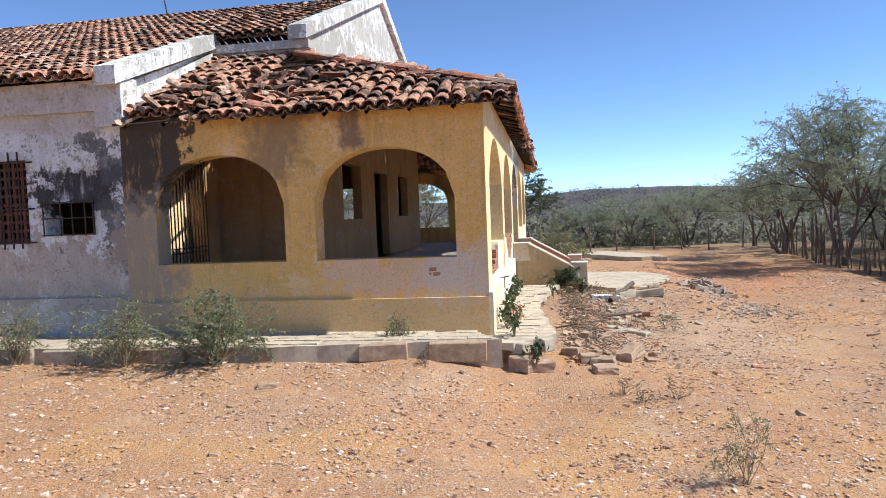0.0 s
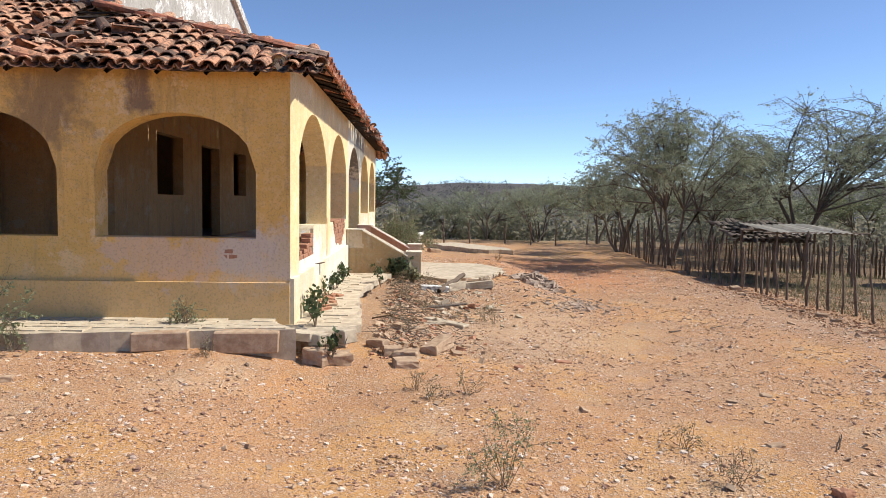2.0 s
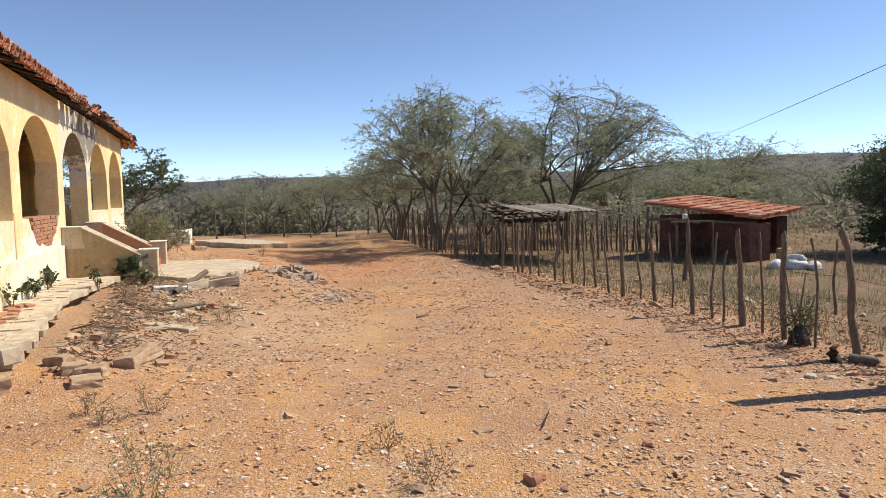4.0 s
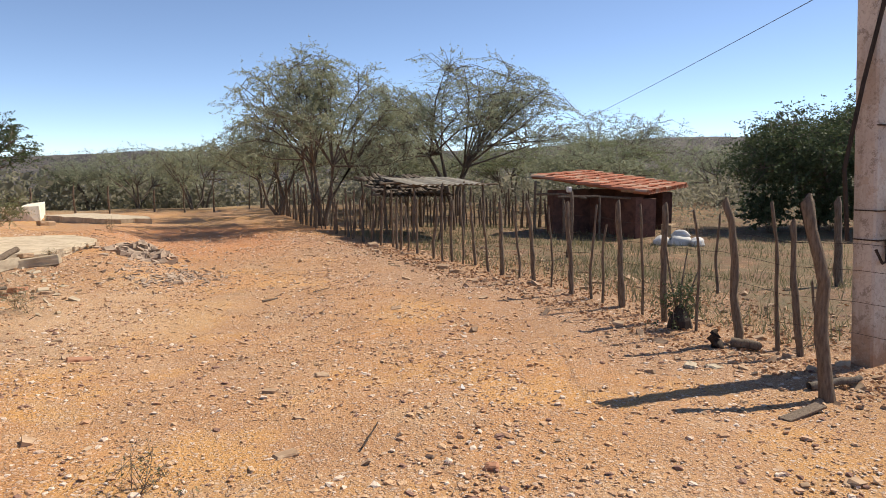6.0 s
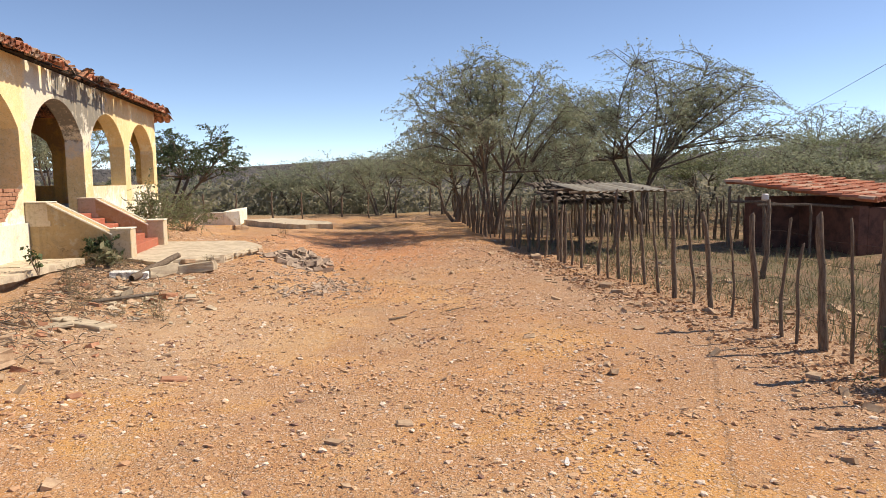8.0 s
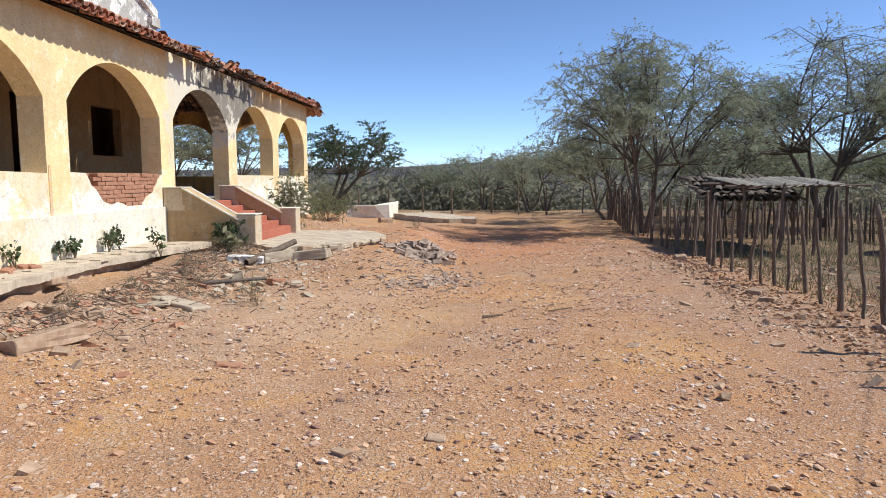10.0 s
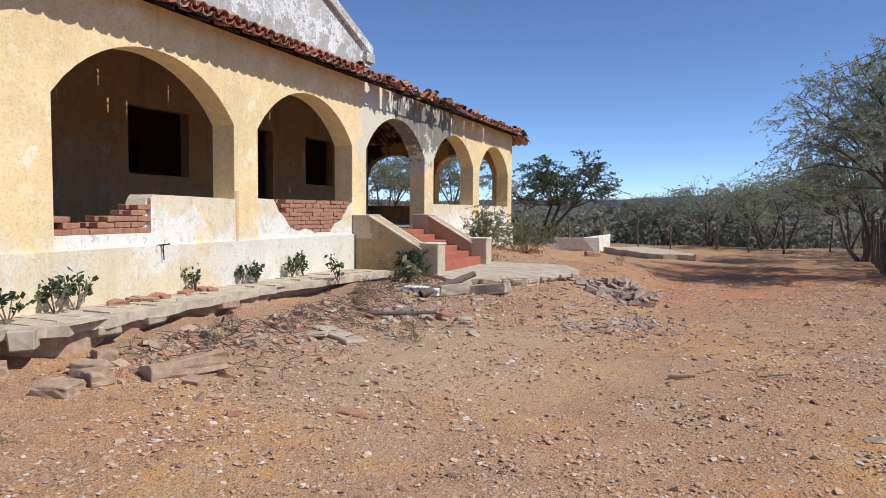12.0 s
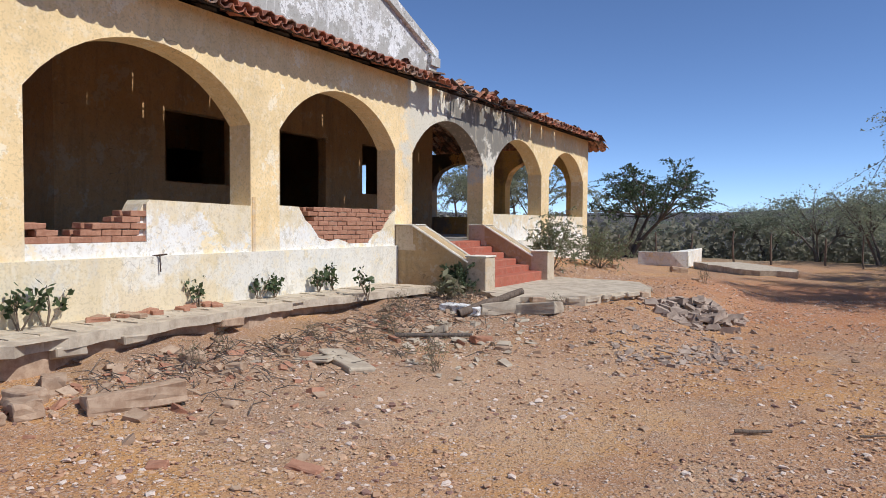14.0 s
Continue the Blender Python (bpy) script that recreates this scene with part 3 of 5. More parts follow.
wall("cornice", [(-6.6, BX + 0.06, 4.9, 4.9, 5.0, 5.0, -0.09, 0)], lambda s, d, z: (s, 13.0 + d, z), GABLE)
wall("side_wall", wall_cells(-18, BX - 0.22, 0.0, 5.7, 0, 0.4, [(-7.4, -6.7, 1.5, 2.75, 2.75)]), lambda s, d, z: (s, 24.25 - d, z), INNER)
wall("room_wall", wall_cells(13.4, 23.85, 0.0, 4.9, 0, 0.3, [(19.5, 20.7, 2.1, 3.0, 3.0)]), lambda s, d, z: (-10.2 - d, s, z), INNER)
wall("rear_wall", wall_cells(9.85, 24.25, 0.0, 4.9, 0, 0.3, []), lambda s, d, z: (-18.3 + d, s, z), WHITE)
# white wing, flush with the end wall
WING = [(-9.15, -8.2, 1.5, 2.82, 2.82), (-7.92, -7.06, 1.62, 2.12, 2.12)]
wall("wing_wall", wall_cells(-18, -6.55, -0.25, 3.98, 0, 0.4, WING), end_place, WHITE, "grey-white wall with blackened peeling plaster")
wall("wing_plinth", wall_cells(-18, -6.55, -0.3, 0.62, -0.04, 0, []), end_place, WHITE)
wall("wing_cornice", [(-18, -6.43, 3.5, 3.5, 3.96, 3.96, -0.1, 0.0)], end_place, WHITE)
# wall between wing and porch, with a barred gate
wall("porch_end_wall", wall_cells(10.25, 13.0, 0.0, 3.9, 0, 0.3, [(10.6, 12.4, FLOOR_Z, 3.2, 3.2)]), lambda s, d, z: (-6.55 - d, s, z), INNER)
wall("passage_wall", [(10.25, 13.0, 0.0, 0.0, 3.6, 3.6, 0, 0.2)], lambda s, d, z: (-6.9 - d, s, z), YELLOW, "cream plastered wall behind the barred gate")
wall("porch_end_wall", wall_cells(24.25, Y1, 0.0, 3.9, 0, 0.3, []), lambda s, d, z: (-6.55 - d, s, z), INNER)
# sloping white parapet beside the roofs
wall("parapet", [(9.75, 13.0, 3.28, 4.75, 3.62, 5.1, -0.10, 0.2)], lambda s, d, z: (-6.55 - d, s, z), GABLE)
wall("parapet", [(9.55, 13.0, 3.84, 5.16, 4.12, 5.44, -0.22, 0.12)], lambda s, d, z: (-6.6 - d, s, z), GABLE)
wall("parapet", [(9.85, 13.0, 3.5, 4.9, 3.85, 5.12, -0.02, 0.2)], lambda s, d, z: (-6.58 - d, s, z), WHITE)
# added dark sheets under the roofs, blocking light that leaks between tiles
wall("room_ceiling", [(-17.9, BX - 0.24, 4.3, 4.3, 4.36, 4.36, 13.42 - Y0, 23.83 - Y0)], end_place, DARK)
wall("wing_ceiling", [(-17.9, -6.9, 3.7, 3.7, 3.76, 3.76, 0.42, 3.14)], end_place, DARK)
# porch floor
wall("porch_floor", [(-10, FX - 0.02, 0.0, 0.0, FLOOR_Z, FLOOR_Z, 0.02, Y1 - Y0 - 0.02)], end_place, FLOOR, "worn grey cement porch floor")

# ---- roof tiles ----
def tile_arrays(length=0.44, r0=0.105, r1=0.082, thick=0.016, segs=5, invert=False):
    """A tapered half-barrel clay tile: along +y up the slope, wide end at y = 0."""
    v, f = [], []
    for y, r, lift in ((0.0, r0, 0.02), (length, r1, 0.0)):
        for rr in (r, r - thick):
            for k in range(segs + 1):
                a = math.pi * k / segs
                z = math.sin(a) * rr * 0.8
                v.append((math.cos(a) * rr, y, (-z if invert else z) + lift))
    n = segs + 1
    for k in range(segs):
        f += [(k, k + 1, 2 * n + k + 1, 2 * n + k), (n + k + 1, n + k, 3 * n + k, 3 * n + k + 1), (k + 1, k, n + k, n + k + 1)]
    return np.array(v), np.array(f)


CAP_V, CAP_F = tile_arrays()
PAN_V, PAN_F = tile_arrays(segs=4, invert=True)
SIMPLE_V, SIMPLE_F = tile_arrays(segs=4)
cap_mesh = bpy.data.meshes.new("tile")
cap_mesh.from_pydata([tuple(v) for v in CAP_V], [], [tuple(int(i) for i in q) for q in CAP_F])
cap_mesh.materials.append(TILE)


def roof(name, parent, origin, u, w, cols, rows, keep, rng, pitch=0.205, lap=0.33, single=False, pans=True, mess=0.02, label="", mat=None):
    """Rows of barrel tiles on a slope: u along the eave, w up the slope."""
    u, w = Vector(u).normalized(), Vector(w).normalized()
    nrm = u.cross(w)
    basis = Matrix((u, w, nrm)).transposed()
    vs, fs, base = [], [], 0
    top = new(name) if single else None
    if top:
        top.parent = parent
        if label:
            top["label"] = label
    for c in range(cols):
        for r in range(rows):
            for kind in ((0, 1) if pans else (0,)):
                p = Vector(origin) + u * (c * pitch + kind * pitch / 2) + w * (r * lap + (0.0 if kind else rng.uniform(-0.03, 0.03)))
                if not keep(p, c, r):
                    continue
                turn = Matrix.Rotation(rng.normal(0, mess * 1.6), 3, "Z") @ Matrix.Rotation(rng.normal(0, mess) - 0.045, 3, "X") @ Matrix.Rotation(rng.normal(0, mess), 3, "Y")
                m = basis @ turn
                p = p + nrm * (0.06 + rng.uniform(0, 0.012) if kind == 0 else 0.075)
                if single and kind == 0:
                    ob = new("tile", cap_mesh)
                    ob.parent = top
                    ob.matrix_basis = Matrix.Translation(p) @ m.to_4x4()
                    continue
                tv, tf = (PAN_V, PAN_F) if kind else (SIMPLE_V, SIMPLE_F)
                vs.append(tv @ np.array(m).T + np.array(p))
                fs.append(tf + base)
                base += len(tv)
    if vs:
        ob = cloud("tiles", np.concatenate(vs), np.concatenate(fs), mat or TILE, top or parent, "" if top else label)
        ob["kind"] = "stuff"


rng = np.random.default_rng(11)
EZ, ES = 3.2, 0.478      # end slope: eave height and rise
SZ, SS = 3.45, 0.325      # front slope
EY, SX = 9.55, -0.54


def end_h(y):
    return EZ + ES * (y - EY)


def front_h(x):
    return SZ + SS * (SX - x)


def keep_end(p, c, r):
    if p.z > front_h(p.x) + 0.02 or p.y > 12.95:
        return False
    if -4.9 < p.x < -3.6 + 0.5 * (p.y - 12.7) and 10.95 < p.y < 12.8:
        return False
    if p.x < -5.0 and r < 1 and rng.random() < 0.6:
        return False
    return rng.random() > 0.025


def keep_front(p, c, r):
    if p.z > min(end_h(p.y), EZ + ES * (27.85 - p.y)) + 0.02 or p.x < BX:
        return False
    if 17.2 < p.y < 22.2 and r < 3 and rng.random() < (0.85, 0.6, 0.4)[r]:
        return False
    return rng.random() > 0.02


def keep_far(p, c, r):
    return p.z < front_h(p.x) + 0.02 and p.y > 24.3


def norm(a):
    return Vector(a).normalized()


roof("porch_roof", house, (-6.42, EY, EZ), (1, 0, 0), (0, 1, ES), 29, 12, keep_end, rng, single=True, mess=0.05, label="sagging clay barrel tiles, orange and blackened")
roof("front_roof", house, (SX, EY + 0.1, SZ), (0, 1, 0), (-1, 0, SS), 89, 13, keep_front, rng, mess=0.03, label="red clay barrel tiles along the front porch", mat=TILE_FRONT)
roof("far_roof", house, (-0.52, 27.85, EZ), (-1, 0, 0), (0, -1, ES), 29, 12, keep_far, rng, pans=True)
roof("main_roof", house, (-18.0, 9.5, 3.92), (1, 0, 0), (0, 1, 0.395), 66, 32, lambda p, c, r: (p.x < -6.75 or p.y > 12.75) and p.x < BX - 0.15 and p.y < RY, rng, mess=0.04, label="old clay tiles, orange mottled with black lichen")
roof("main_roof", house, (BX - 0.2, 24.5, 5.72), (-1, 0, 0), (0, -1, 0.377), 66, 18, lambda p, c, r: p.y > RY, rng, pans=False)


def ridge(a, b, parent, r=0.13):
    a, b = Vector(a), Vector(b)
    n = max(1, int((b - a).length / 0.34))
    w = (b - a).normalized()
    u = w.cross(Vector((0, 0, 1))).normalized()
    basis = np.array(Matrix((u, w, u.cross(w))).transposed())
    vs = [CAP_V * np.array([1.12, 1, 1.0]) @ basis.T + np.array(a + (b - a) * (k / n)) + np.array([0, 0, rng.uniform(-0.03, 0.02)]) for k in range(n)]
    ob = cloud("ridge_tiles", np.concatenate(vs), np.concatenate([CAP_F + k * len(CAP_V) for k in range(n)]), TILE, parent)
    ob["kind"] = "stuff"


ridge((SX + 0.02, 9.62, 3.34), (BX, 12.85, 4.78), house)
ridge((SX, 27.8, 3.36), (BX, 24.35, 4.84), house)
ridge((-18, RY, RZ - 0.06), (BX - 0.2, RY, RZ - 0.06), house)

# battens and rafters of the porch roofs
bat_v, bat_f, base = [], [], 0
paths = []
for y in np.arange(10.1, 27.4, 0.62):
    lo = SX - rng.uniform(0.04, 0.12)
    hi = max(BX, SX - (min(end_h(y), EZ + ES * (27.85 - y)) - SZ) / SS)
    if hi < lo - 0.1:
        paths.append(([(lo, y, front_h(lo) - 0.02), (hi, y, front_h(hi) - 0.02)], [0.035, 0.035]))
for x in np.arange(SX - 0.05, BX, -0.34):
    y_in = EY + max(0.0, (front_h(x) - EZ) / ES)
    pts = [(x + rng.normal(0, 0.012), y, front_h(x) + 0.02 + rng.normal(0, 0.008)) for y in np.linspace(y_in, 37.4 - y_in, 24)]
    paths.append((pts, [0.018] * 24))
for x in np.arange(-6.3, SX, 0.62):
    top = min(12.98, EY + max(0.0, (front_h(x) - EZ) / ES))
    if top > EY + 0.1:
        paths.append(([(x, EY + 0.05, end_h(EY + 0.05) - 0.02), (x, top, end_h(top) - 0.02)], [0.035, 0.035]))
for y in np.arange(EY + 0.05, 12.9, 0.33):
    x1 = min(SX, SX - (end_h(y) - SZ) / SS)
    pts = [(x, y + rng.normal(0, 0.012), end_h(y) + 0.02 + rng.normal(0, 0.008)) for x in np.linspace(-6.5, x1, 12)]
    paths.append((pts, [0.018] * 12))
for pts, rad in paths:
    v, f = tube_arrays([(pts, rad)], 4)
    cloud("rafter" if rad[0] > 0.03 else "batten", v, f, DARKWOOD, house)
# splintered batten ends hanging over the broken eave
for k in range(26):
    y = rng.uniform(17.1, 22.2)
    lo, hi = SX - rng.uniform(0.0, 0.3), SX - rng.uniform(0.5, 1.6)
    dy = rng.normal(0, 0.35)
    v, f = tube_arrays([([(lo, y, front_h(lo) + rng.uniform(0, 0.12)), (hi, y + dy, front_h(hi) + rng.uniform(0.0, 0.1))], [0.02, 0.025])], 5)
    cloud("broken_batten", v, f, WOOD, house)

# bricks laid bare in the broken parapets
brick_meshes = []
brnd = random.Random(5)
for k in range(6):
    bm = box_bm(-0.11, 0.11, -0.105, 0.105, -0.03, 0.03, 0.006, 0.006, brnd)
    me = bpy.data.meshes.new("brick")
    bm.to_mesh(me)
    bm.free()
    me.materials.append(BRICK)
    brick_meshes.append(me)


def brick_at(parent, m):
    ob = new("brick", brnd.choice(brick_meshes))
    ob.parent = parent
    ob.matrix_basis = m
    return ob


def parapet_bricks(y_lo, y_hi, z_lo, top, bare):
    for r in range(9):
        z = z_lo + 0.035 + r * 0.07
        y = y_lo + 0.11 + (0.115 if r % 2 else 0.0)
        while y < y_hi - 0.09:
            if z + 0.02 < top(y) and bare(y, z):
                for d in (0.085, 0.275):
                    brick_at(front_parapet, pose(FX - d + brnd.uniform(-0.012, 0.008), y, z, 0, 0, 90 + brnd.uniform(-2, 2)) @ Matrix.Diagonal((1, 0.72, 1, 1)))
            y += 0.23


front_parapet = new("broken_parapet")
front_parapet.parent = house
front_parapet["label"] = "broken parapet with bare red bricks"
top1 = lambda y: (0.92 if y < 10.8 else (0.82 if y < 11.1 else 0.82 + max(0.0, y - 11.1) ** 1.3 * 0.62)) + 0.04 * math.sin(9 * y)
parapet_bricks(10.53, 11.9, 0.74, lambda y: min(1.2, top1(y)), lambda y, z: True)
parapet_bricks(14.58, 16.83, 0.64, lambda y: 1.2, lambda y, z: True)
wall("plaster_parapet", [(11.72, 11.78, 0.74, 0.74, 0.86, 1.0, 0.12, T), (11.78, 11.86, 0.74, 0.74, 1.0, 1.16, 0.06, T), (11.86, 11.9, 0.74, 0.74, 1.16, 1.21, 0.0, T), (11.9, 12.5, 0.74, 0.74, 1.21, 1.2, 0.0, T), (12.5, 13.43, 0.74, 0.74, 1.2, 1.18, 0.0, T)], facade_place, WASH)
for piece in [(13.97, 14.36, 0.64, 0.64, 1.2, 1.19, 0.0, T), (14.36, 14.5, 0.64, 0.64, 1.19, 1.0, -0.002, T), (14.5, 14.62, 0.64, 0.64, 1.0, 0.93, -0.002, T), (14.62, 14.8, 0.64, 0.64, 0.93, 0.74, -0.002, T), (14.8, 15.05, 0.64, 0.64, 0.74, 0.68, -0.002, 0.03), (15.05, 15.25, 0.64, 0.64, 0.68, 0.72, -0.002, 0.03), (15.25, 15.5, 0.64, 0.64, 0.72, 0.655, -0.002, 0.03), (16.05, 16.2, 0.64, 0.64, 0.66, 0.78, -0.002, 0.03), (16.2, 16.42, 0.64, 0.64, 0.78, 0.84, -0.002, 0.03), (16.42, 16.6, 0.64, 0.64, 0.84, 1.02, -0.002, 0.03), (16.6, 16.83, 0.64, 0.64, 1.02, 1.18, -0.002, 0.03)]:
    wall("plaster_parapet", [piece], facade_place, WASH)
wall("mortar_core", [(14.78, 16.82, 0.64, 0.64, 1.17, 1.17, 0.035, T - 0.035)], facade_place, MORTAR)
wall("mortar_core", [(10.54, 11.2, 0.74, 0.74, 0.78, 0.78, 0.035, T - 0.035), (11.2, 11.72, 0.74, 0.74, 0.78, 0.92, 0.05, T - 0.05)], facade_place, MORTAR)

# iron bars: gate in the porch, windows of the wing
def grille(name, lines, r, label):
    top = new(name)
    top.parent = house
    top["label"] = label
    for pts in lines:
        v, f = tube_arrays([(pts, [r] * len(pts))], 6)
        cloud("bar", v, f, IRON, top)


grille("gate", [[(-6.5, y, FLOOR_Z), (-6.5, y, 3.15)] for y in np.arange(10.62, 12.35, 0.115)] + [[(-6.5, 10.6, z), (-6.5, 12.35, z)] for z in (0.75, 1.2, 1.28)], 0.012, "rusty barred gate")
grille("window_grille", [[(x, 9.80, 1.42), (x, 9.80, 2.95)] for x in np.arange(-9.1, -8.15, 0.16)] + [[(-9.2, 9.80, z), (-8.05, 9.80, z)] for z in (1.52, 2.05, 2.78)], 0.014, "rusty window grille")
grille("window_grille", [[(x, 9.81, 1.6), (x, 9.81, 2.16)] for x in (-7.92, -7.62, -7.42, -7.2, -7.06)] + [[(-7.95, 9.81, z), (-7.03, 9.81, z)] for z in (1.62, 1.88, 2.13)], 0.011, "bent rusty window grille")
for k in range(7):
    part("lattice_slat", box_bm(-9.12 + k * 0.15, -9.07 + k * 0.15, 9.93, 9.97, 1.5, 2.82), LATTICE, house)
for k in range(10):
    part("lattice_slat", box_bm(-9.15, -8.2, 9.935, 9.965, 1.54 + k * 0.14, 1.59 + k * 0.14), LATTICE, house)
v, f = tube_arrays([([(-11.0, RY, RZ), (-11.25, RY, RZ + 1.6)], [0.02, 0.012])], 5)
cloud("antenna_rod", v, f, IRON, house, "thin bent antenna rod on the ridge")


def jumble(n, spots, rise, label):
    """Slipped and broken tiles lying across a roof."""
    vs, fs = [], []
    for k in range(n):
        x, y, z = spots()
        m = np.array((Matrix.Rotation(rng.uniform(0, 6.28), 3, "Z") @ Matrix.Rotation(rng.normal(0.1, 0.4), 3, "X") @ Matrix.Rotation(rng.normal(0, 0.35), 3, "Y")))
        vs.append((CAP_V - [0, 0.2, 0]) * rng.uniform(0.5, 1.0) @ m.T + np.array([x, y, z + rng.uniform(*rise)]))
        fs.append(CAP_F + k * len(CAP_V))
    ob = cloud("loose_tiles", np.concatenate(vs), np.concatenate(fs), TILE, house, label)
    ob["kind"] = "stuff"


def over_steps():
    x = SX - abs(rng.normal(0, 0.35)) - 0.02
    return x, rng.uniform(17.0, 22.6), front_h(x)


def over_end():
    y = rng.uniform(9.6, 11.4)
    return rng.uniform(-6.3, -3.2), y, end_h(y)


jumble(70, over_steps, (0.04, 0.13), "jumbled broken tiles over the steps")
jumble(60, over_end, (0.13, 0.2), "slipped and broken tiles on the end roof")
for x, z in ((-1.83, 0.86), (-1.70, 0.86), (-1.76, 0.93)):
    brick_at(house, pose(x, Y0 + 0.09, z) @ Matrix.Diagonal((0.5, 0.9, 0.9, 1)))

# ---- stairs ----
stairs = tagged(new("stairs"), "red cement front steps between ochre stepped side walls", "stairs")
SY0, SY1 = 17.14, 19.6
for k in range(6):
    top = FLOOR_Z - 0.115 * k
    x1 = FX + 0.02 + 0.27 * (k + 1)
    part("step", box_bm(FX - 0.02 if k == 0 else x1 - 0.27 - 0.03, x1, SY0, SY1, -0.3 + 0.004 * k, top, 0.012), STEP_RED, stairs)


def stair_side(y0, y1):
    bm = bmesh.new()
    prof = [(FX + 0.003, -0.3), (0.7, -0.3), (0.7, 0.02), (FX + 0.35, 0.80), (FX + 0.003, 0.80)]
    vs = [[bm.verts.new((x, y, z)) for x, z in prof] for y in (y0, y1)]
    bm.faces.new(vs[0][::-1])
    bm.faces.new(vs[1])
    for k in range(len(prof)):
        j = (k + 1) % len(prof)
        bm.faces.new((vs[0][k], vs[0][j], vs[1][j], vs[1][k]))
    bmesh.ops.recalc_face_normals(bm, faces=bm.faces[:])
    part("side_wall", bm, STAIR_WALL, stairs)
    bm = bmesh.new()
    prof = [(FX + 0.38, 0.62), (0.56, 0.0), (0.56, 0.28), (FX + 0.38, 0.93)]
    vs = [[bm.verts.new((x, y, z)) for x, z in prof] for y in (y0 - 0.025, y1 + 0.025)]
    bm.faces.new(vs[0][::-1])
    bm.faces.new(vs[1])
    for k in range(4):
        j = (k + 1) % 4
        bm.faces.new((vs[0][k], vs[0][j], vs[1][j], vs[1][k]))
    bmesh.ops.recalc_face_normals(bm, faces=bm.faces[:])
    part("sloped_rail", bm, STAIR_WALL, stairs)
    part("pedestal", box_bm(FX + 0.004, FX + 0.42, y0 - 0.012, y1 + 0.012, 0.5, 0.93, 0.012), PIER, stairs)
    part("pier", box_bm(0.46, 0.82, y0 - 0.03, y1 + 0.03, -0.3, 0.42, 0.012), PIER, stairs)


def stair_edge(y0, y1):
    for y in (y0 - 0.03, y1 + 0.03):
        v, f = tube_arrays([([(FX + 0.38, y, 0.93), (0.5, y, 0.33)], [0.022, 0.022])], 6)
        cloud("worn_edge", v, f, PLINTH, stairs, "pale worn edge of the sloped rail")
    part("cap", box_bm(0.445, 0.835, y0 - 0.045, y1 + 0.045, 0.42, 0.445, 0.006), PLINTH, stairs)
    part("cap", box_bm(FX + 0.002, FX + 0.435, y0 - 0.027, y1 + 0.027, 0.93, 0.95, 0.006), PLINTH, stairs)


stair_edge(16.84, 17.14)
stair_edge(19.6, 19.9)
stair_side(16.84, 17.14)
stair_side(19.6, 19.9)

# ---- pavements round the house ----
pav = tagged(new("pavement"), "cracked old cement pavement along the house with broken edges", "pavement", kind="structure")
prnd = random.Random(8)


def ragged(name, outline, z0, z1, parent, mat, jitter=0.04, cut=0.28):
    """A slab with a broken outline."""
    pts = []
    for k, a in enumerate(outline):
        b = outline[(k + 1) % len(outline)]
        n = max(1, int(math.dist(a, b) / cut))
        for i in range(n):
            t = i / n
            pts.append((a[0] + (b[0] - a[0]) * t + prnd.uniform(-jitter, jitter), a[1] + (b[1] - a[1]) * t + prnd.uniform(-jitter, jitter)))
    bm = bmesh.new()
    lo = [bm.verts.new((x, y, z0)) for x, y in pts]
    hi = [bm.verts.new((x, y, z1 + prnd.uniform(-0.008, 0.008))) for x, y in pts]
    bm.faces.new(hi)
    for k in range(len(pts)):
        j = (k + 1) % len(pts)
        bm.faces.new((lo[k], lo[j], hi[j], hi[k]))
    bmesh.ops.triangulate(bm, faces=[f for f in bm.faces if len(f.verts) > 4])
    bmesh.ops.recalc_face_normals(bm, faces=bm.faces[:])
    return part(name, bm, mat, parent)


ragged("slab", [(-1.2, 9.78), (-14, 9.9), (-14, 8.75), (-3.8, 8.72), (-0.75, 9.1)], -0.5, 0.03, pav, CONCRETE, 0.015)
ragged("slab", [(-1.2, 9.5), (-0.55, 9.2), (-0.05, 9.9), (-0.2, 11.6), (-0.3, 13.6), (0.1, 16.45), (-1.2, 16.5)], -0.15, -0.05, pav, CONCRETE, 0.06, 0.17)
ragged("footing", [(-1.2, 9.6), (-0.75, 9.4), (-0.19, 9.95), (-0.33, 11.6), (-0.43, 13.6), (-0.16, 16.3), (-1.2, 16.4)], -0.6, -0.148, pav, ROCK, 0.07, 0.2)
ragged("slab", [(0.62, 17.0), (1.35, 16.1), (2.4, 17.0), (3.0, 18.8), (2.5, 20.1), (0.5, 20.4)], -0.6, -0.12, pav, CONCRETE, 0.06)
ragged("slab", [(1.1, 33.8), (3.2, 30.0), (4.8, 29.6), (4.6, 31.5), (2.5, 34.8)], -0.9, -0.4, pav, CONCRETE, 0.12)
low = tagged(new("low_wall"), "low whitewashed ruined wall", "wall", kind="structure")
part("block", box_bm(-0.9, 0.3, 33.6, 33.9, -0.8, -0.08, 0.02, 0.05, prnd), WASH, low)
part("block", box_bm(0.3, 1.0, 33.6, 36.4, -0.8, 0.0, 0.02, 0.05, prnd), WASH, low)

# ---- fence ----
frnd = random.Random(21)
fence = tagged(new("fence"), "rough barbed wire fence of crooked weathered wooden posts", "fence")


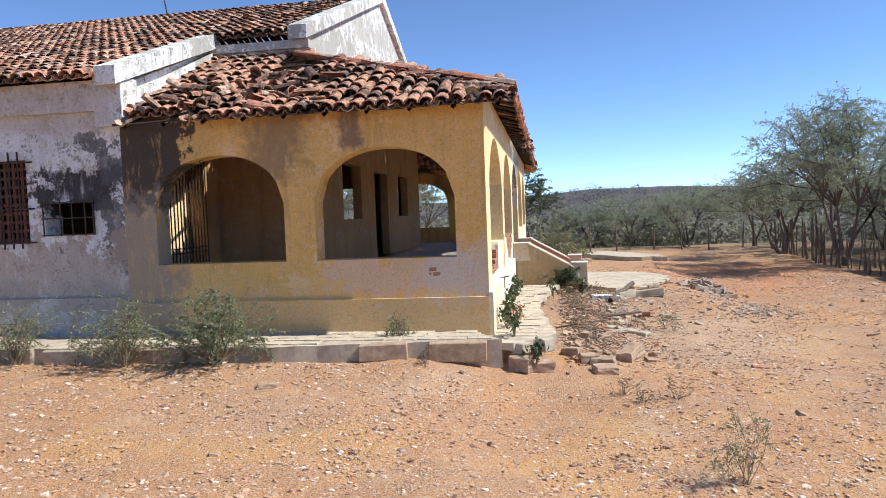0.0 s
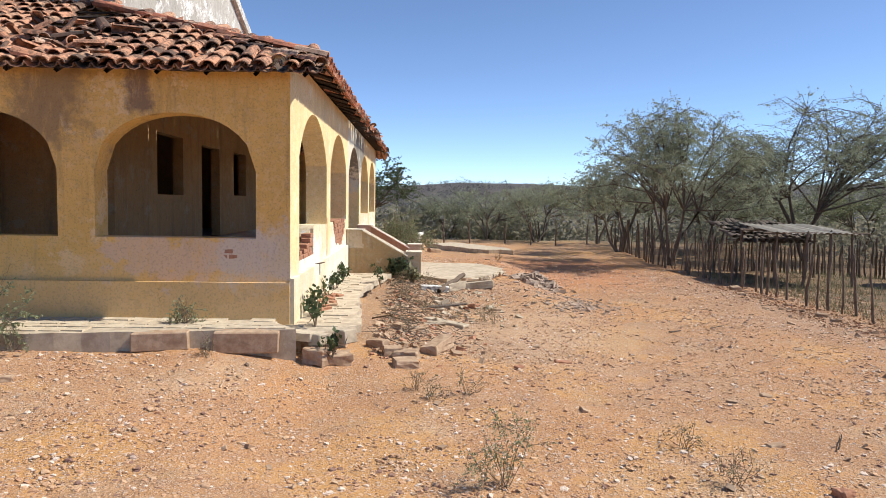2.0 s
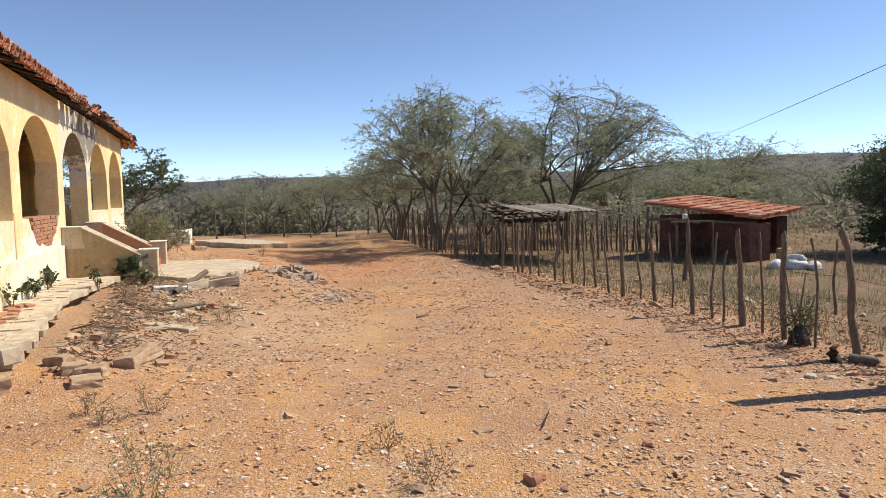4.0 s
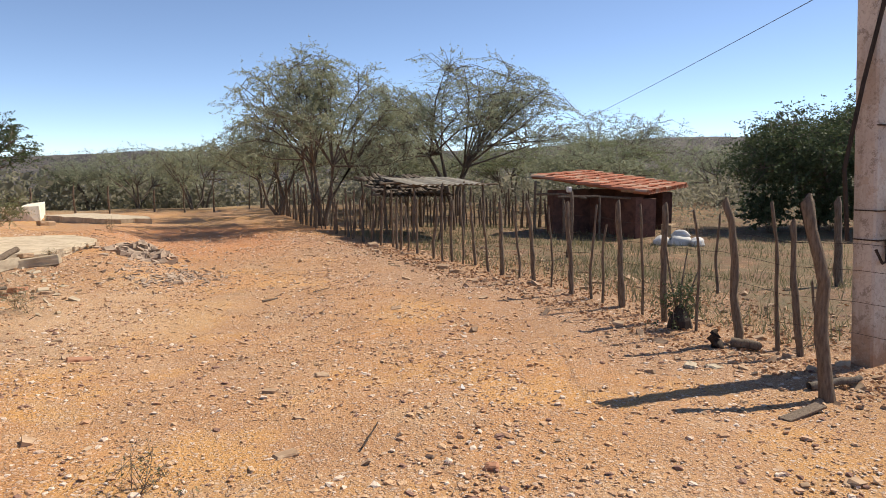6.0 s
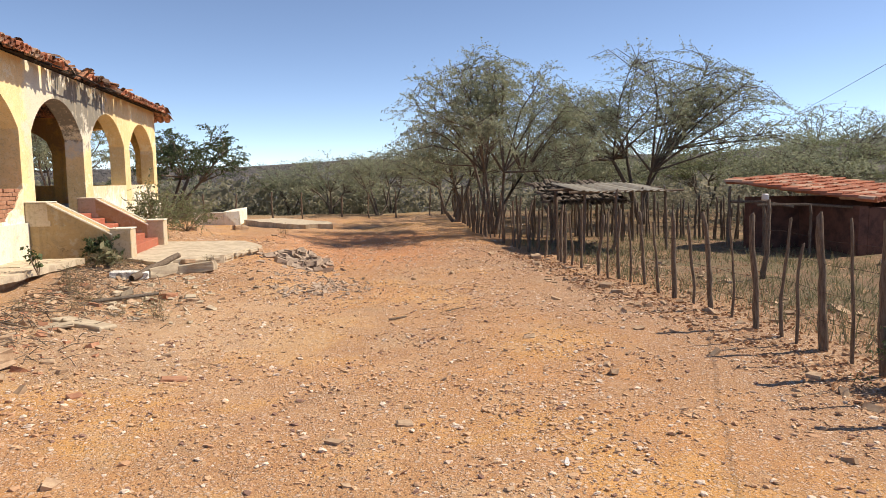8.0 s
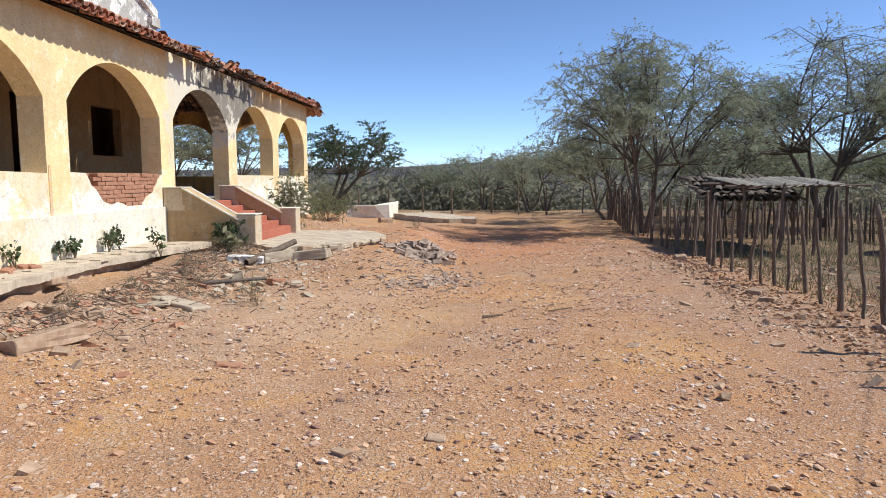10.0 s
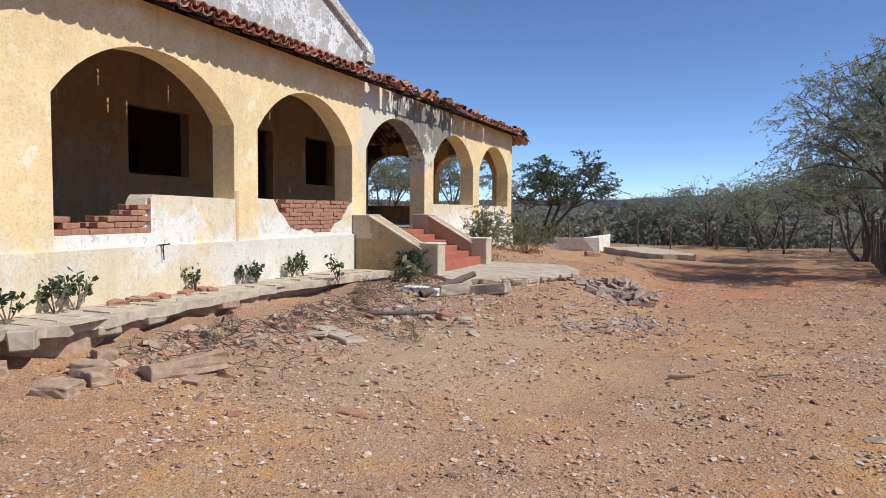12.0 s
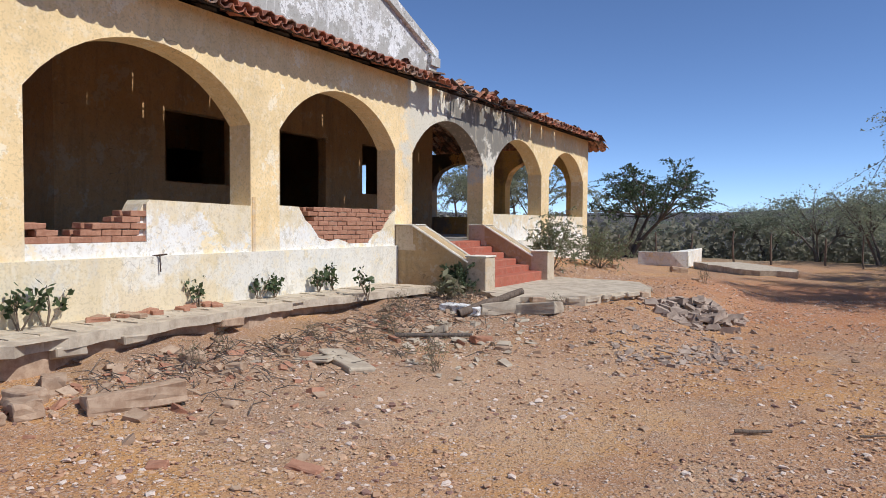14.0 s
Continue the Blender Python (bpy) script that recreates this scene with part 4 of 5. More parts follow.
def post(parent, x, y, h, r, lean=0.05, mat=WOOD, name="post", tip=None):
    """A crooked knotty stake; tip: how far its top stands off its foot."""
    z = gz(x, y) - 0.1
    n = 9
    lx, ly = tip or (frnd.uniform(-lean, lean) * h, frnd.uniform(-lean, lean) * h)
    bow, turn = frnd.uniform(-0.035, 0.035) * h, frnd.uniform(0, 6.28)
    pts, rad = [], []
    r *= 0.9
    for k in range(n):
        t = k / (n - 1)
        b = bow * math.sin(math.pi * t) + 0.4 * bow * math.sin(2.3 * math.pi * t + turn)
        pts.append((x + lx * t + b * math.cos(turn) + frnd.uniform(-0.3, 0.3) * r, y + ly * t + b * math.sin(turn) + frnd.uniform(-0.3, 0.3) * r, z + (h + 0.1) * t))
        rad.append(r * (1.12 - 0.3 * t) * frnd.uniform(0.82, 1.16))
    pts.append((pts[-1][0] + r * 0.4, pts[-1][1], pts[-1][2] + r * frnd.uniform(0.6, 1.6)))
    rad.append(r * 0.2)
    v, f = tube_arrays([(pts, rad)], 7)
    return cloud(name, v, f, mat, parent, smooth=True)


# foot, height, radius and how far the top leans
POSTS = [(9.46, 16.54, 1.21, 0.032, -0.01, 0.01), (9.52, 15.80, 1.15, 0.037, 0.07, -0.03), (9.54, 15.38, 1.23, 0.024, -0.02, 0.01), (9.69, 15.26, 1.29, 0.036, 0.00, -0.00),
         (9.65, 14.69, 1.24, 0.023, -0.05, 0.03), (9.82, 14.47, 1.26, 0.034, -0.10, 0.06), (9.73, 13.80, 1.16, 0.027, -0.10, 0.06), (9.73, 13.29, 1.34, 0.042, -0.05, 0.03),
         (9.59, 12.50, 1.23, 0.025, -0.09, 0.06), (9.58, 12.03, 1.37, 0.043, -0.11, 0.08), (9.62, 11.58, 1.32, 0.019, -0.05, 0.04), (9.39, 10.74, 1.37, 0.044, -0.08, 0.06),
         (9.38, 10.25, 1.35, 0.021, 0.03, -0.02), (9.37, 9.98, 1.10, 0.021, 0.01, -0.01), (9.47, 9.70, 1.43, 0.049, -0.07, 0.06), (9.46, 9.28, 1.46, 0.020, -0.05, 0.05),
         (9.40, 8.82, 1.46, 0.049, -0.03, 0.03), (9.31, 8.22, 1.42, 0.021, -0.05, 0.05), (9.38, 7.70, 1.55, 0.052, -0.12, 0.14), (9.51, 7.29, 1.58, 0.024, -0.08, 0.10),
         (9.52, 7.01, 1.39, 0.037, -0.08, 0.11), (10.07, 7.21, 0.67, 0.021, -0.05, 0.08), (8.40, 5.95, 1.63, 0.066, -0.13, 0.19), (13.67, 9.38, 1.34, 0.074, -0.04, 0.06),
         (11.20, 9.61, 1.17, 0.023, -0.01, 0.02), (12.79, 9.58, 0.98, 0.025, -0.03, 0.04), (9.78, 6.58, 1.55, 0.033, -0.03, 0.04)]
for x, y, h, r, lx, ly in POSTS:
    post(fence, x, y, h, r, tip=(lx, ly))
y = 16.9
while y < 27:
    post(fence, 9.5 + frnd.uniform(-0.12, 0.12), y, frnd.uniform(0.9, 1.4), frnd.uniform(0.02, 0.045), 0.09)
    y += frnd.uniform(0.35, 0.6) if y < 20 else frnd.uniform(0.28, 0.5)
wires = []
for z in (0.35, 0.65, 0.95, 1.2):
    wires.append(([(9.42 + 0.02 * math.sin(t), t, gz(9.42, t) + z + 0.015 * math.sin(5 * t)) for t in np.arange(4.0, 27, 0.4)], [0.0025] * len(np.arange(4.0, 27, 0.4))))
v, f = tube_arrays(wires, 4)
cloud("wire", v, f, IRON, fence, "thin barbed wire strands")

# utility pole with its cable
pole = tagged(new("utility_pole"), "squat square pale utility pole with a cable", "pole")
px, py = 9.75, 6.45
bm = box_bm(px - 0.125, px + 0.125, py - 0.11, py + 0.11, gz(px, py) - 0.1, 2.93, 0.02)
for v in bm.verts:
    v.co += Vector((-0.08, 0.12, 0)) * max(0.0, v.co.z + 0.6) / 3.7
part("shaft", bm, POLE_CEMENT, pole, "pale cement shaft stained brown at the foot")
v, f = tube_arrays([([(px - 0.16, py - 0.02, 2.84), (px - 0.27, py + 0.06, 2.1), (px - 0.38, py + 0.12, 1.3), (px - 0.33, py + 0.08, 0.62)], [0.022] * 4)], 6)
cloud("conduit", v, f, DARKWOOD, pole, "black service conduit bowed off the pole")
v, f = tube_arrays([([(px - 0.24, py - 0.14, 0.55), (px - 0.16, py - 0.16, 0.42), (px - 0.02, py - 0.16, 0.45), (px + 0.0, py - 0.14, 0.7)], [0.014] * 4)], 5)
cloud("loop", v, f, DARKWOOD, pole)
for z in (0.62, 0.9, 1.7):
    part("strap", box_bm(px - 0.165, px + 0.115, py - 0.125 + 0.03 * z, py + 0.14, z, z + 0.012), IRON, pole)
v, f = tube_arrays([([(px - 0.07, py + 0.12, 2.8), (px - 0.07, py + 0.12, 3.2)], [0.016, 0.014])], 6)
cloud("bracket", v, f, IRON, pole, "thin iron cable bracket")
part("meter_box", box_bm(px + 0.01, px + 0.2, py - 0.2, py - 0.08, 0.72, 1.06, 0.025), SACK, pole, "dull cream electricity meter box")
part("meter_base", box_bm(px + 0.0, px + 0.2, py - 0.19, py - 0.08, 0.4, 0.72, 0.01), DARKWOOD, pole, "blackened box under the meter")
cable = [(px - 0.07 + 12.2 * t, py + 0.12 + 22.4 * t, 3.19 - 0.29 * t - 0.3 * t * (1 - t)) for t in np.linspace(0, 1, 30)]
v, f = tube_arrays([(cable, [0.005] * 30)], 4)
cloud("cable", v, f, DARKWOOD, pole, "thin black sagging cable")

# far fence along the end of the yard
far_fence = tagged(new("far_fence"), "distant wire fence of thin dark posts", "fence")
x = -4.0
while x < 13:
    post(far_fence, x, 37.5 + frnd.uniform(-0.5, 0.5) - 0.12 * x, frnd.uniform(1.0, 1.4), frnd.uniform(0.03, 0.06), 0.06)
    x += frnd.uniform(1.0, 2.0)

# ---- shed and shelters ----
shed = tagged(new("shed"), "low dark adobe shed under a single pitch of clay tiles", "shed")
N, L, R = Vector((16.6, 16.9, 0.60)), Vector((14.5, 19.6, 1.08)), Vector((19.9, 18.6, 0.74))
eu, ew = (R - N), (L - N)
ROWS_SHED = int(ew.length / 0.33)
roof("shed_roof", shed, N, eu, ew, int(eu.length / 0.2), ROWS_SHED, lambda p, c, r: True, np.random.default_rng(4), pitch=0.2, mess=0.03, label="orange clay tile roof", mat=TILE_CLEAN)
part("wall", box_bm(16.35, 16.6, 17.1, 19.4, -0.8, 0.54, 0.01), ADOBE, shed)
part("wall", box_bm(15.0, 18.9, 19.1, 19.4, -0.8, 0.72, 0.01), ADOBE, shed)
part("wall", box_bm(18.5, 18.9, 18.3, 19.1, -0.8, 0.62, 0.01), ADOBE, shed)
part("wall", box_bm(16.6, 17.1, 17.1, 17.4, -0.8, 0.5, 0.01), ADOBE, shed)
post(shed, 14.5, 19.3, 1.55, 0.05)
post(shed, 14.75, 18.2, 1.2, 0.05)
post(shed, 15.5, 17.6, 1.15, 0.04)
for a, b in (((14.6, 18.3, 0.55), (16.4, 17.3, 0.5)), ((14.5, 19.2, 0.6), (15.2, 17.8, 0.52))):
    v, f = tube_arrays([([a, ((a[0] + b[0]) / 2, (a[1] + b[1]) / 2, a[2] + 0.02), b], [0.04, 0.035, 0.03])], 6)
    cloud("beam", v, f, WOOD, shed)
shelter = tagged(new("lean_to"), "rickety stick shelter with rusty zinc sheet roof", "shelter")
bm = bmesh.new()
bmesh.ops.create_grid(bm, x_segments=40, y_segments=8, size=0.5)
for v in bm.verts:
    sx, sy = v.co.x, v.co.y
    v.co = Vector((11.7 + sx * 2.5, 20.2 + sy * 2.2, 1.0 + 0.18 * sy - 0.05 * sx + 0.02 * math.sin(sx * 90) + 0.03 * math.sin(sx * 7)))
part("zinc_sheet", bm, METAL, shelter)
for x, y in ((10.6, 19.3), (11.3, 19.2), (12.1, 19.25), (12.8, 19.3), (10.6, 21.2), (12.8, 21.2)):
    post(shelter, x, y, 1.55, 0.045)


# ---- trees ----
def grow(base, height, spread, stems, rng, limbs=5, twigs=7, lean=(0, 0), trunk_r=0.12, droop=0.1):
    """Branch paths of a spreading umbrella-crowned tree, and the twigs that carry leaves."""
    paths, tips = [], []
    b = np.array(base, float)

    def roof_z(p):
        r = min(1.3, np.hypot(p[0] - b[0] - lean[0], p[1] - b[1] - lean[1]) / spread)
        return b[2] + height * (1.0 - 0.42 * r ** 2.2)

    for s in range(stems):
        a = 2 * np.pi * s / stems + rng.uniform(-0.5, 0.5)
        out = spread * rng.uniform(0.12, 0.32)
        fork = b + np.array([math.cos(a) * out + lean[0], math.sin(a) * out + lean[1], height * rng.uniform(0.30, 0.46)])
        kink = b * 0.55 + fork * 0.45 + rng.normal(0, 0.10, 3)
        paths.append(([b + np.array([math.cos(a), math.sin(a), 0]) * trunk_r * 0.9, kink, fork], [trunk_r, trunk_r * 0.75, trunk_r * 0.55]))
        for l in range(limbs):
            a2 = a + rng.normal(0, 1.0)
            r2 = spread * rng.uniform(0.2, 0.85)
            tip = fork + np.array([math.cos(a2), math.sin(a2), 0]) * r2
            tip[2] = max(fork[2] + 0.1, roof_z(tip) - height * rng.uniform(0.02, 0.30))
            mid = fork * 0.45 + tip * 0.55
            mid[2] = fork[2] * 0.35 + tip[2] * 0.65
            mid += rng.normal(0, 0.10, 3)
            paths.append(([fork, mid, tip], [trunk_r * 0.42, trunk_r * 0.24, trunk_r * 0.09]))
            for w in range(twigs):
                t = rng.uniform(0.3, 1.0)
                p = mid + (tip - mid) * (t - 0.5) * 2 if t > 0.5 else fork + (mid - fork) * t * 2
                q = p + rng.normal(0, 1, 3) * np.array([spread * 0.19, spread * 0.19, height * 0.06]) + np.array([math.cos(a2), math.sin(a2), 0]) * spread * 0.08
                q[2] = min(q[2] + height * 0.05, roof_z(q) + rng.uniform(-0.1, 0.12))
                m = (p + q) / 2 + np.array([0, 0, 0.06 * height * rng.uniform(0.2, 1)])
                m[2] = min(m[2], roof_z(m) + 0.1)
                q[2] -= droop * spread * 0.35 * rng.uniform(0, 1)
                paths.append(([p, m, q], [trunk_r * 0.13, trunk_r * 0.08, trunk_r * 0.03]))
                tips.append((p, m, q))
    return paths, tips


def spray(tips, count, blur, rng, fans=8):
    """Leaf places in feathery rows along side shoots that fan out flat from the twigs."""
    tips = np.array(tips)
    m = len(tips) * fans
    pick = np.repeat(np.arange(len(tips)), fans)
    t = rng.uniform(0.15, 1.0, (m, 1))
    root = tips[pick, 0] * (1 - t) ** 2 + 2 * tips[pick, 1] * t * (1 - t) + tips[pick, 2] * t ** 2
    along = tips[pick, 2] - tips[pick, 0]
    along = along / (np.linalg.norm(along, axis=1)[:, None] + 1e-9)
    way = along + rng.normal(0, 0.75, (m, 3)) * np.array([1, 1, 0.45])
    way = way / (np.linalg.norm(way, axis=1)[:, None] + 1e-9) * rng.uniform(1.2, 3.6, (m, 1)) * blur
    shoot = rng.integers(0, m, count)
    u = rng.uniform(0, 1, (count, 1))
    sag = np.concatenate([np.zeros((count, 2)), -0.5 * blur * u ** 2], 1)
    return root[shoot] + way[shoot] * u + sag + rng.normal(0, 0.13 * blur, (count, 3))


def tree(name, base, height, spread, seed, label, leaves=9000, size=0.07, mat=LEAF, stems=3, limbs=6, twigs=9, blur=0.16, trunk_r=0.13, lean=(0, 0), category="tree"):
    rng = np.random.default_rng(seed)
    top = tagged(new(name), label, category)
    base = (base[0], base[1], gz(base[0], base[1]) - 0.1)
    paths, tips = grow(base, height, spread, stems, rng, limbs, twigs, lean, trunk_r)
    v, f = tube_arrays(paths, 6)
    cloud("trunk", v, f, BARK, top, "dark crooked branching trunk", True)
    v, f = leaf_arrays(spray(tips, leaves, blur, rng), size, rng, 0.3, 2.6)
    cloud("crown", v, f, mat, top, "sparse feathery foliage")
    return top


tree("mesquite_tree", (9.9, 25.4), 6.4, 3.6, 1, "spreading feathery mesquite tree leaning over the yard", 72000, 0.034, stems=5, limbs=8, twigs=14, lean=(-0.1, 0), trunk_r=0.085, blur=0.17)
tree("mesquite_tree", (16.8, 28.6), 7.0, 5.4, 2, "tall sparse mesquite tree behind the shelter", 84000, 0.036, stems=4, limbs=12, twigs=18, trunk_r=0.11, blur=0.16)
tree("mesquite_tree", (9.9, 31.5), 4.4, 3.6, 3, "low mesquite tree beside the yard", 26000, 0.042, stems=4, trunk_r=0.09)
tree("mesquite_tree", (29.5, 33.0), 6.0, 4.4, 4, "half-bare tree behind the shed", 14000, 0.045, stems=3, limbs=9, twigs=12, trunk_r=0.1)
tree("shade_tree", (22.9, 16.4), 4.0, 2.5, 5, "dense dark green shade tree", 46000, 0.055, LEAF_DARK, 4, 9, 14, 0.3)
tree("shade_tree", (26.0, 15.2), 5.2, 2.8, 15, "dense dark green shade tree farther off", 40000, 0.06, LEAF_DARK, 4, 9, 14, 0.32)
tree("gnarled_tree", (-3.4, 41.5), 5.4, 3.4, 6, "dark windblown tree with bare limbs", 26000, 0.055, LEAF_DARK, 3, 8, 9, 0.16, 0.13, (0.9, 0))
for k, (x, y, h, s) in enumerate([(2.6, 46, 3.6, 2.4), (7.3, 39, 3.8, 2.6), (10.4, 37.5, 4.2, 3.0), (12.6, 35, 4.4, 3.0), (8.6, 45, 4.2, 2.8), (-4, 50, 3.5, 2.6), (-12, 40, 6.4, 4.0), (-7, 36, 5.6, 3.4)]):
    tree("acacia_tree", (x, y), h, s, 20 + k, "small grey-green thorn tree at the yard's end", 11000 if k < 6 else 34000, 0.045, LEAF, 3, 6, 9, 0.2, 0.08)

for k, (x, y, h, s) in enumerate([(22, 33, 4.0, 3.2), (18.5, 35, 3.9, 3.0), (23.5, 28.5, 3.7, 2.8), (26.5, 30, 4.0, 3.0), (33, 29, 4.2, 3.2), (19.5, 41, 4.6, 3.4), (37, 27, 4.4, 3.4), (5.0, 43.5, 3.6, 2.8), (14.5, 32.5, 4.2, 3.0)]):
    tree("mesquite_tree", (x, y), h, s, 40 + k, "low green mesquite among the thorn scrub", 12000, 0.055, LEAF if k % 3 else LEAF_BUSH, 4, 6, 9, 0.24, 0.08)


# far woods: scrub clumps over the valley and hills
rng = np.random.default_rng(77)
n = 3600
ang = rng.uniform(-0.75, 1.25, n)
dist = 42 + 420 * rng.uniform(0, 1, n) ** 1.9
cx, cy = 4 + dist * np.sin(ang), 4 + dist * np.cos(ang)
ok = (cy > 41) | (cx > 22)
cx, cy, dist = cx[ok], cy[ok], dist[ok]
rad = rng.uniform(0.7, 1.5, len(cx)) * (1 + dist / 260)
per = 75
c = np.stack([cx, cy, ground_z(cx, cy) + rad * 0.75], -1)
d = rng.normal(size=(len(cx), per, 3))
d /= np.linalg.norm(d, axis=2)[..., None]
pts = c[:, None] + d * rad[:, None, None] * rng.uniform(0.5, 1.1, (len(cx), per, 1)) * np.array([1.25, 1.25, 0.85])
sz = np.repeat(rad * 0.13, per)[:, None]
# past 110 m the clumps take the leaf colour that carries haze
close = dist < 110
for mask, mat, label in ((close, LEAF_FAR, "grey-green caatinga scrub covering the valley"), (~close, LEAF_HAZE, "woods covering the hills, distance haze greyed into their colour")):
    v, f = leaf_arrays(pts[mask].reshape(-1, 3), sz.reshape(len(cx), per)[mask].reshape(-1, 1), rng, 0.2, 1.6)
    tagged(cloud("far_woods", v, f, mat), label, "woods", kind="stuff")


rng = np.random.default_rng(78)
n = 420
cx, cy = rng.uniform(17, 50, n), rng.uniform(17, 48, n)
ok = (cx > 21.5) | (cy > 24)
cx, cy = cx[ok], cy[ok]
rad = rng.uniform(0.5, 1.15, len(cx))
d = rng.normal(size=(len(cx), 160, 3))
d /= np.linalg.norm(d, axis=2)[..., None]
pts = np.stack([cx, cy, ground_z(cx, cy) + rad * 0.7], -1)[:, None] + d * rad[:, None, None] * rng.uniform(0.4, 1.15, (len(cx), 160, 1)) * np.array([1.2, 1.2, 0.9])
v, f = leaf_arrays(pts.reshape(-1, 3), np.repeat(rad * 0.075, 160)[:, None], rng, 0.2, 1.8)
tagged(cloud("scrub", v, f, LEAF_FAR), "dry grey-green thorn scrub behind the shed", "scrub", kind="stuff")


# ---- bushes ----
def bush(name, x, y, h, w, seed, label, leaves=3500, size=0.022, mat=LEAF_BUSH, stalks=26, z=None):
    thin = 0.5 if name == "dry_weed" else 1.0
    rng = np.random.default_rng(seed)
    top = tagged(new(name), label, "bush")
    b = np.array((x, y, (gz(x, y) if z is None else z) - 0.02))
    paths, tips = [], []
    for k in range(stalks):
        a, o = rng.uniform(0, 6.28), rng.uniform(0.1, 1.0)
        q = b + np.array([math.cos(a) * w * o, math.sin(a) * w * o * 0.8, h * (1.05 - 0.55 * o * o) * rng.uniform(0.6, 1.0)])
        m = (b + q) / 2 + rng.normal(0, 0.04, 3)
        paths.append(([b + rng.normal(0, 0.03, 3) * np.array([1, 1, 0]), m, q], [0.006 * thin, 0.004 * thin, 0.0015]))
        tips.append((b * 0.6 + m * 0.4, m, q))
        for j in range(3):
            p = m + (q - m) * rng.uniform(0, 0.8)
            e = p + rng.normal(0, 0.12, 3) * np.array([1, 1, 0.8]) * (h + w)
            paths.append(([p, (p + e) / 2, e], [0.004 * thin, 0.003 * thin, 0.0012]))
            tips.append((p, (p + e) / 2, e))
    v, f = tube_arrays(paths, 4)
    cloud("stem", v, f, TWIG, top)
    if leaves:
        v, f = leaf_arrays(spray(tips, leaves, 0.035, rng), size, rng, 0.0, 2.4)
        cloud("foliage", v, f, mat, top)
    return top


bush("bush", -4.45, 8.5, 1.1, 0.95, 1, "dusty grey-green weedy bush against the pavement", 17000, 0.018, stalks=48)
bush("bush", -5.8, 8.5, 1.0, 0.8, 2, "thin dusty weeds by the wall", 7000, 0.017, stalks=40)
bush("bush", -7.5, 8.55, 0.9, 0.8, 3, "pale dusty weedy bush", 5000, 0.015, stalks=34)
bush("bush", 0.15, 21.6, 1.45, 0.95, 4, "feathery green bush beside the porch", 13000, 0.02, stalks=40)
bush("bush", 0.5, 24.0, 1.15, 1.2, 14, "feathery grey-green bush past the porch", 12000, 0.02, stalks=40)
bush("bush", 0.35, 16.85, 0.55, 0.42, 5, "dark green bush beside the steps", 4200, 0.03, LEAF_DARK)
bush("bush", 20.9, 16.4, 1.7, 1.2, 81, "dark leafy shrub under the shade tree", 13000, 0.055, LEAF_DARK, 40)
bush("bush", 22.4, 15.5, 1.9, 1.5, 82, "dark leafy shrub under the shade tree", 13000, 0.055, LEAF_DARK, 40)
bush("bush", 24.6, 15.0, 2.0, 1.6, 83, "dark leafy shrub under the shade tree", 13000, 0.055, LEAF_DARK, 40)
bush("bush", -2.2, 9.45, 0.6, 0.22, 6, "thin leafy weed by the wall", 500)
bush("dry_weed", 1.45, 5.85, 0.78, 0.3, 7, "thin wiry olive weed in the gravel", 1500, 0.011, LEAF_BUSH, 13)
bush("dry_weed", 2.9, 4.9, 0.4, 0.14, 8, "bare dry twig weed", 0, stalks=8)
bush("dry_weed", 2.0, 13.2, 0.45, 0.2, 9, "thin dry weed in the rubble", 200, 0.012, LEAF_BUSH, 12)


# ---- loose stones ----
rng = np.random.default_rng(9)
n = 210000
sx, sy = rng.uniform(-8, 9.4, n), 3.8 + 20 * rng.uniform(0, 1, n) ** 1.2
ok = ~((sx < 0.1) & (sy > 8.7))
sx, sy = sx[ok], sy[ok]
dens = np.sin(1.1 * sx + 0.5 * sy) * np.sin(0.8 * sy - 0.6 * sx + 1) + 0.6 * np.sin(2.7 * sx - 1.3 * sy + 2) + 0.5 * np.sin(3.1 * sy + 1.9 * sx)
ok = rng.uniform(-1.7, 1.0, len(sx)) < dens
sx, sy = sx[ok], sy[ok]
size = np.minimum(0.004 + rng.exponential(0.0064, len(sx)), 0.032)
v, f = stone_arrays(np.stack([sx, sy, ground_z(sx, sy)], -1), size, rng)
gravel = cloud("gravel", v, f, gravel_material())
tagged(gravel, "scattered pale and reddish gravel on the yard", "gravel", kind="stuff")


def stone_block(name, x, y, w, d, h, rz, mat, label, seed, z=None):
    r = random.Random(seed)
    bm = box_bm(-w / 2, w / 2, -d / 2, d / 2, 0, h, 0.0, 0.0, r)
    bmesh.ops.subdivide_edges(bm, edges=bm.edges[:], cuts=2, use_grid_fill=True)
    for v in bm.verts:
        v.co += Vector([r.uniform(-1, 1) * 0.032 * min(w, d, h) * 2 for _ in range(3)])
    bmesh.ops.bevel(bm, geom=[e for e in bm.edges if len(e.link_faces) == 2 and e.calc_face_angle(0) > 0.9], offset=0.01, segments=1, affect="EDGES")
    ob = part(name, bm, mat)
    ob.matrix_world = pose(x, y, (gz(x, y) if z is None else z) - 0.03, r.uniform(-7, 7), r.uniform(-7, 7), rz)
    return tagged(ob, label, "stone")


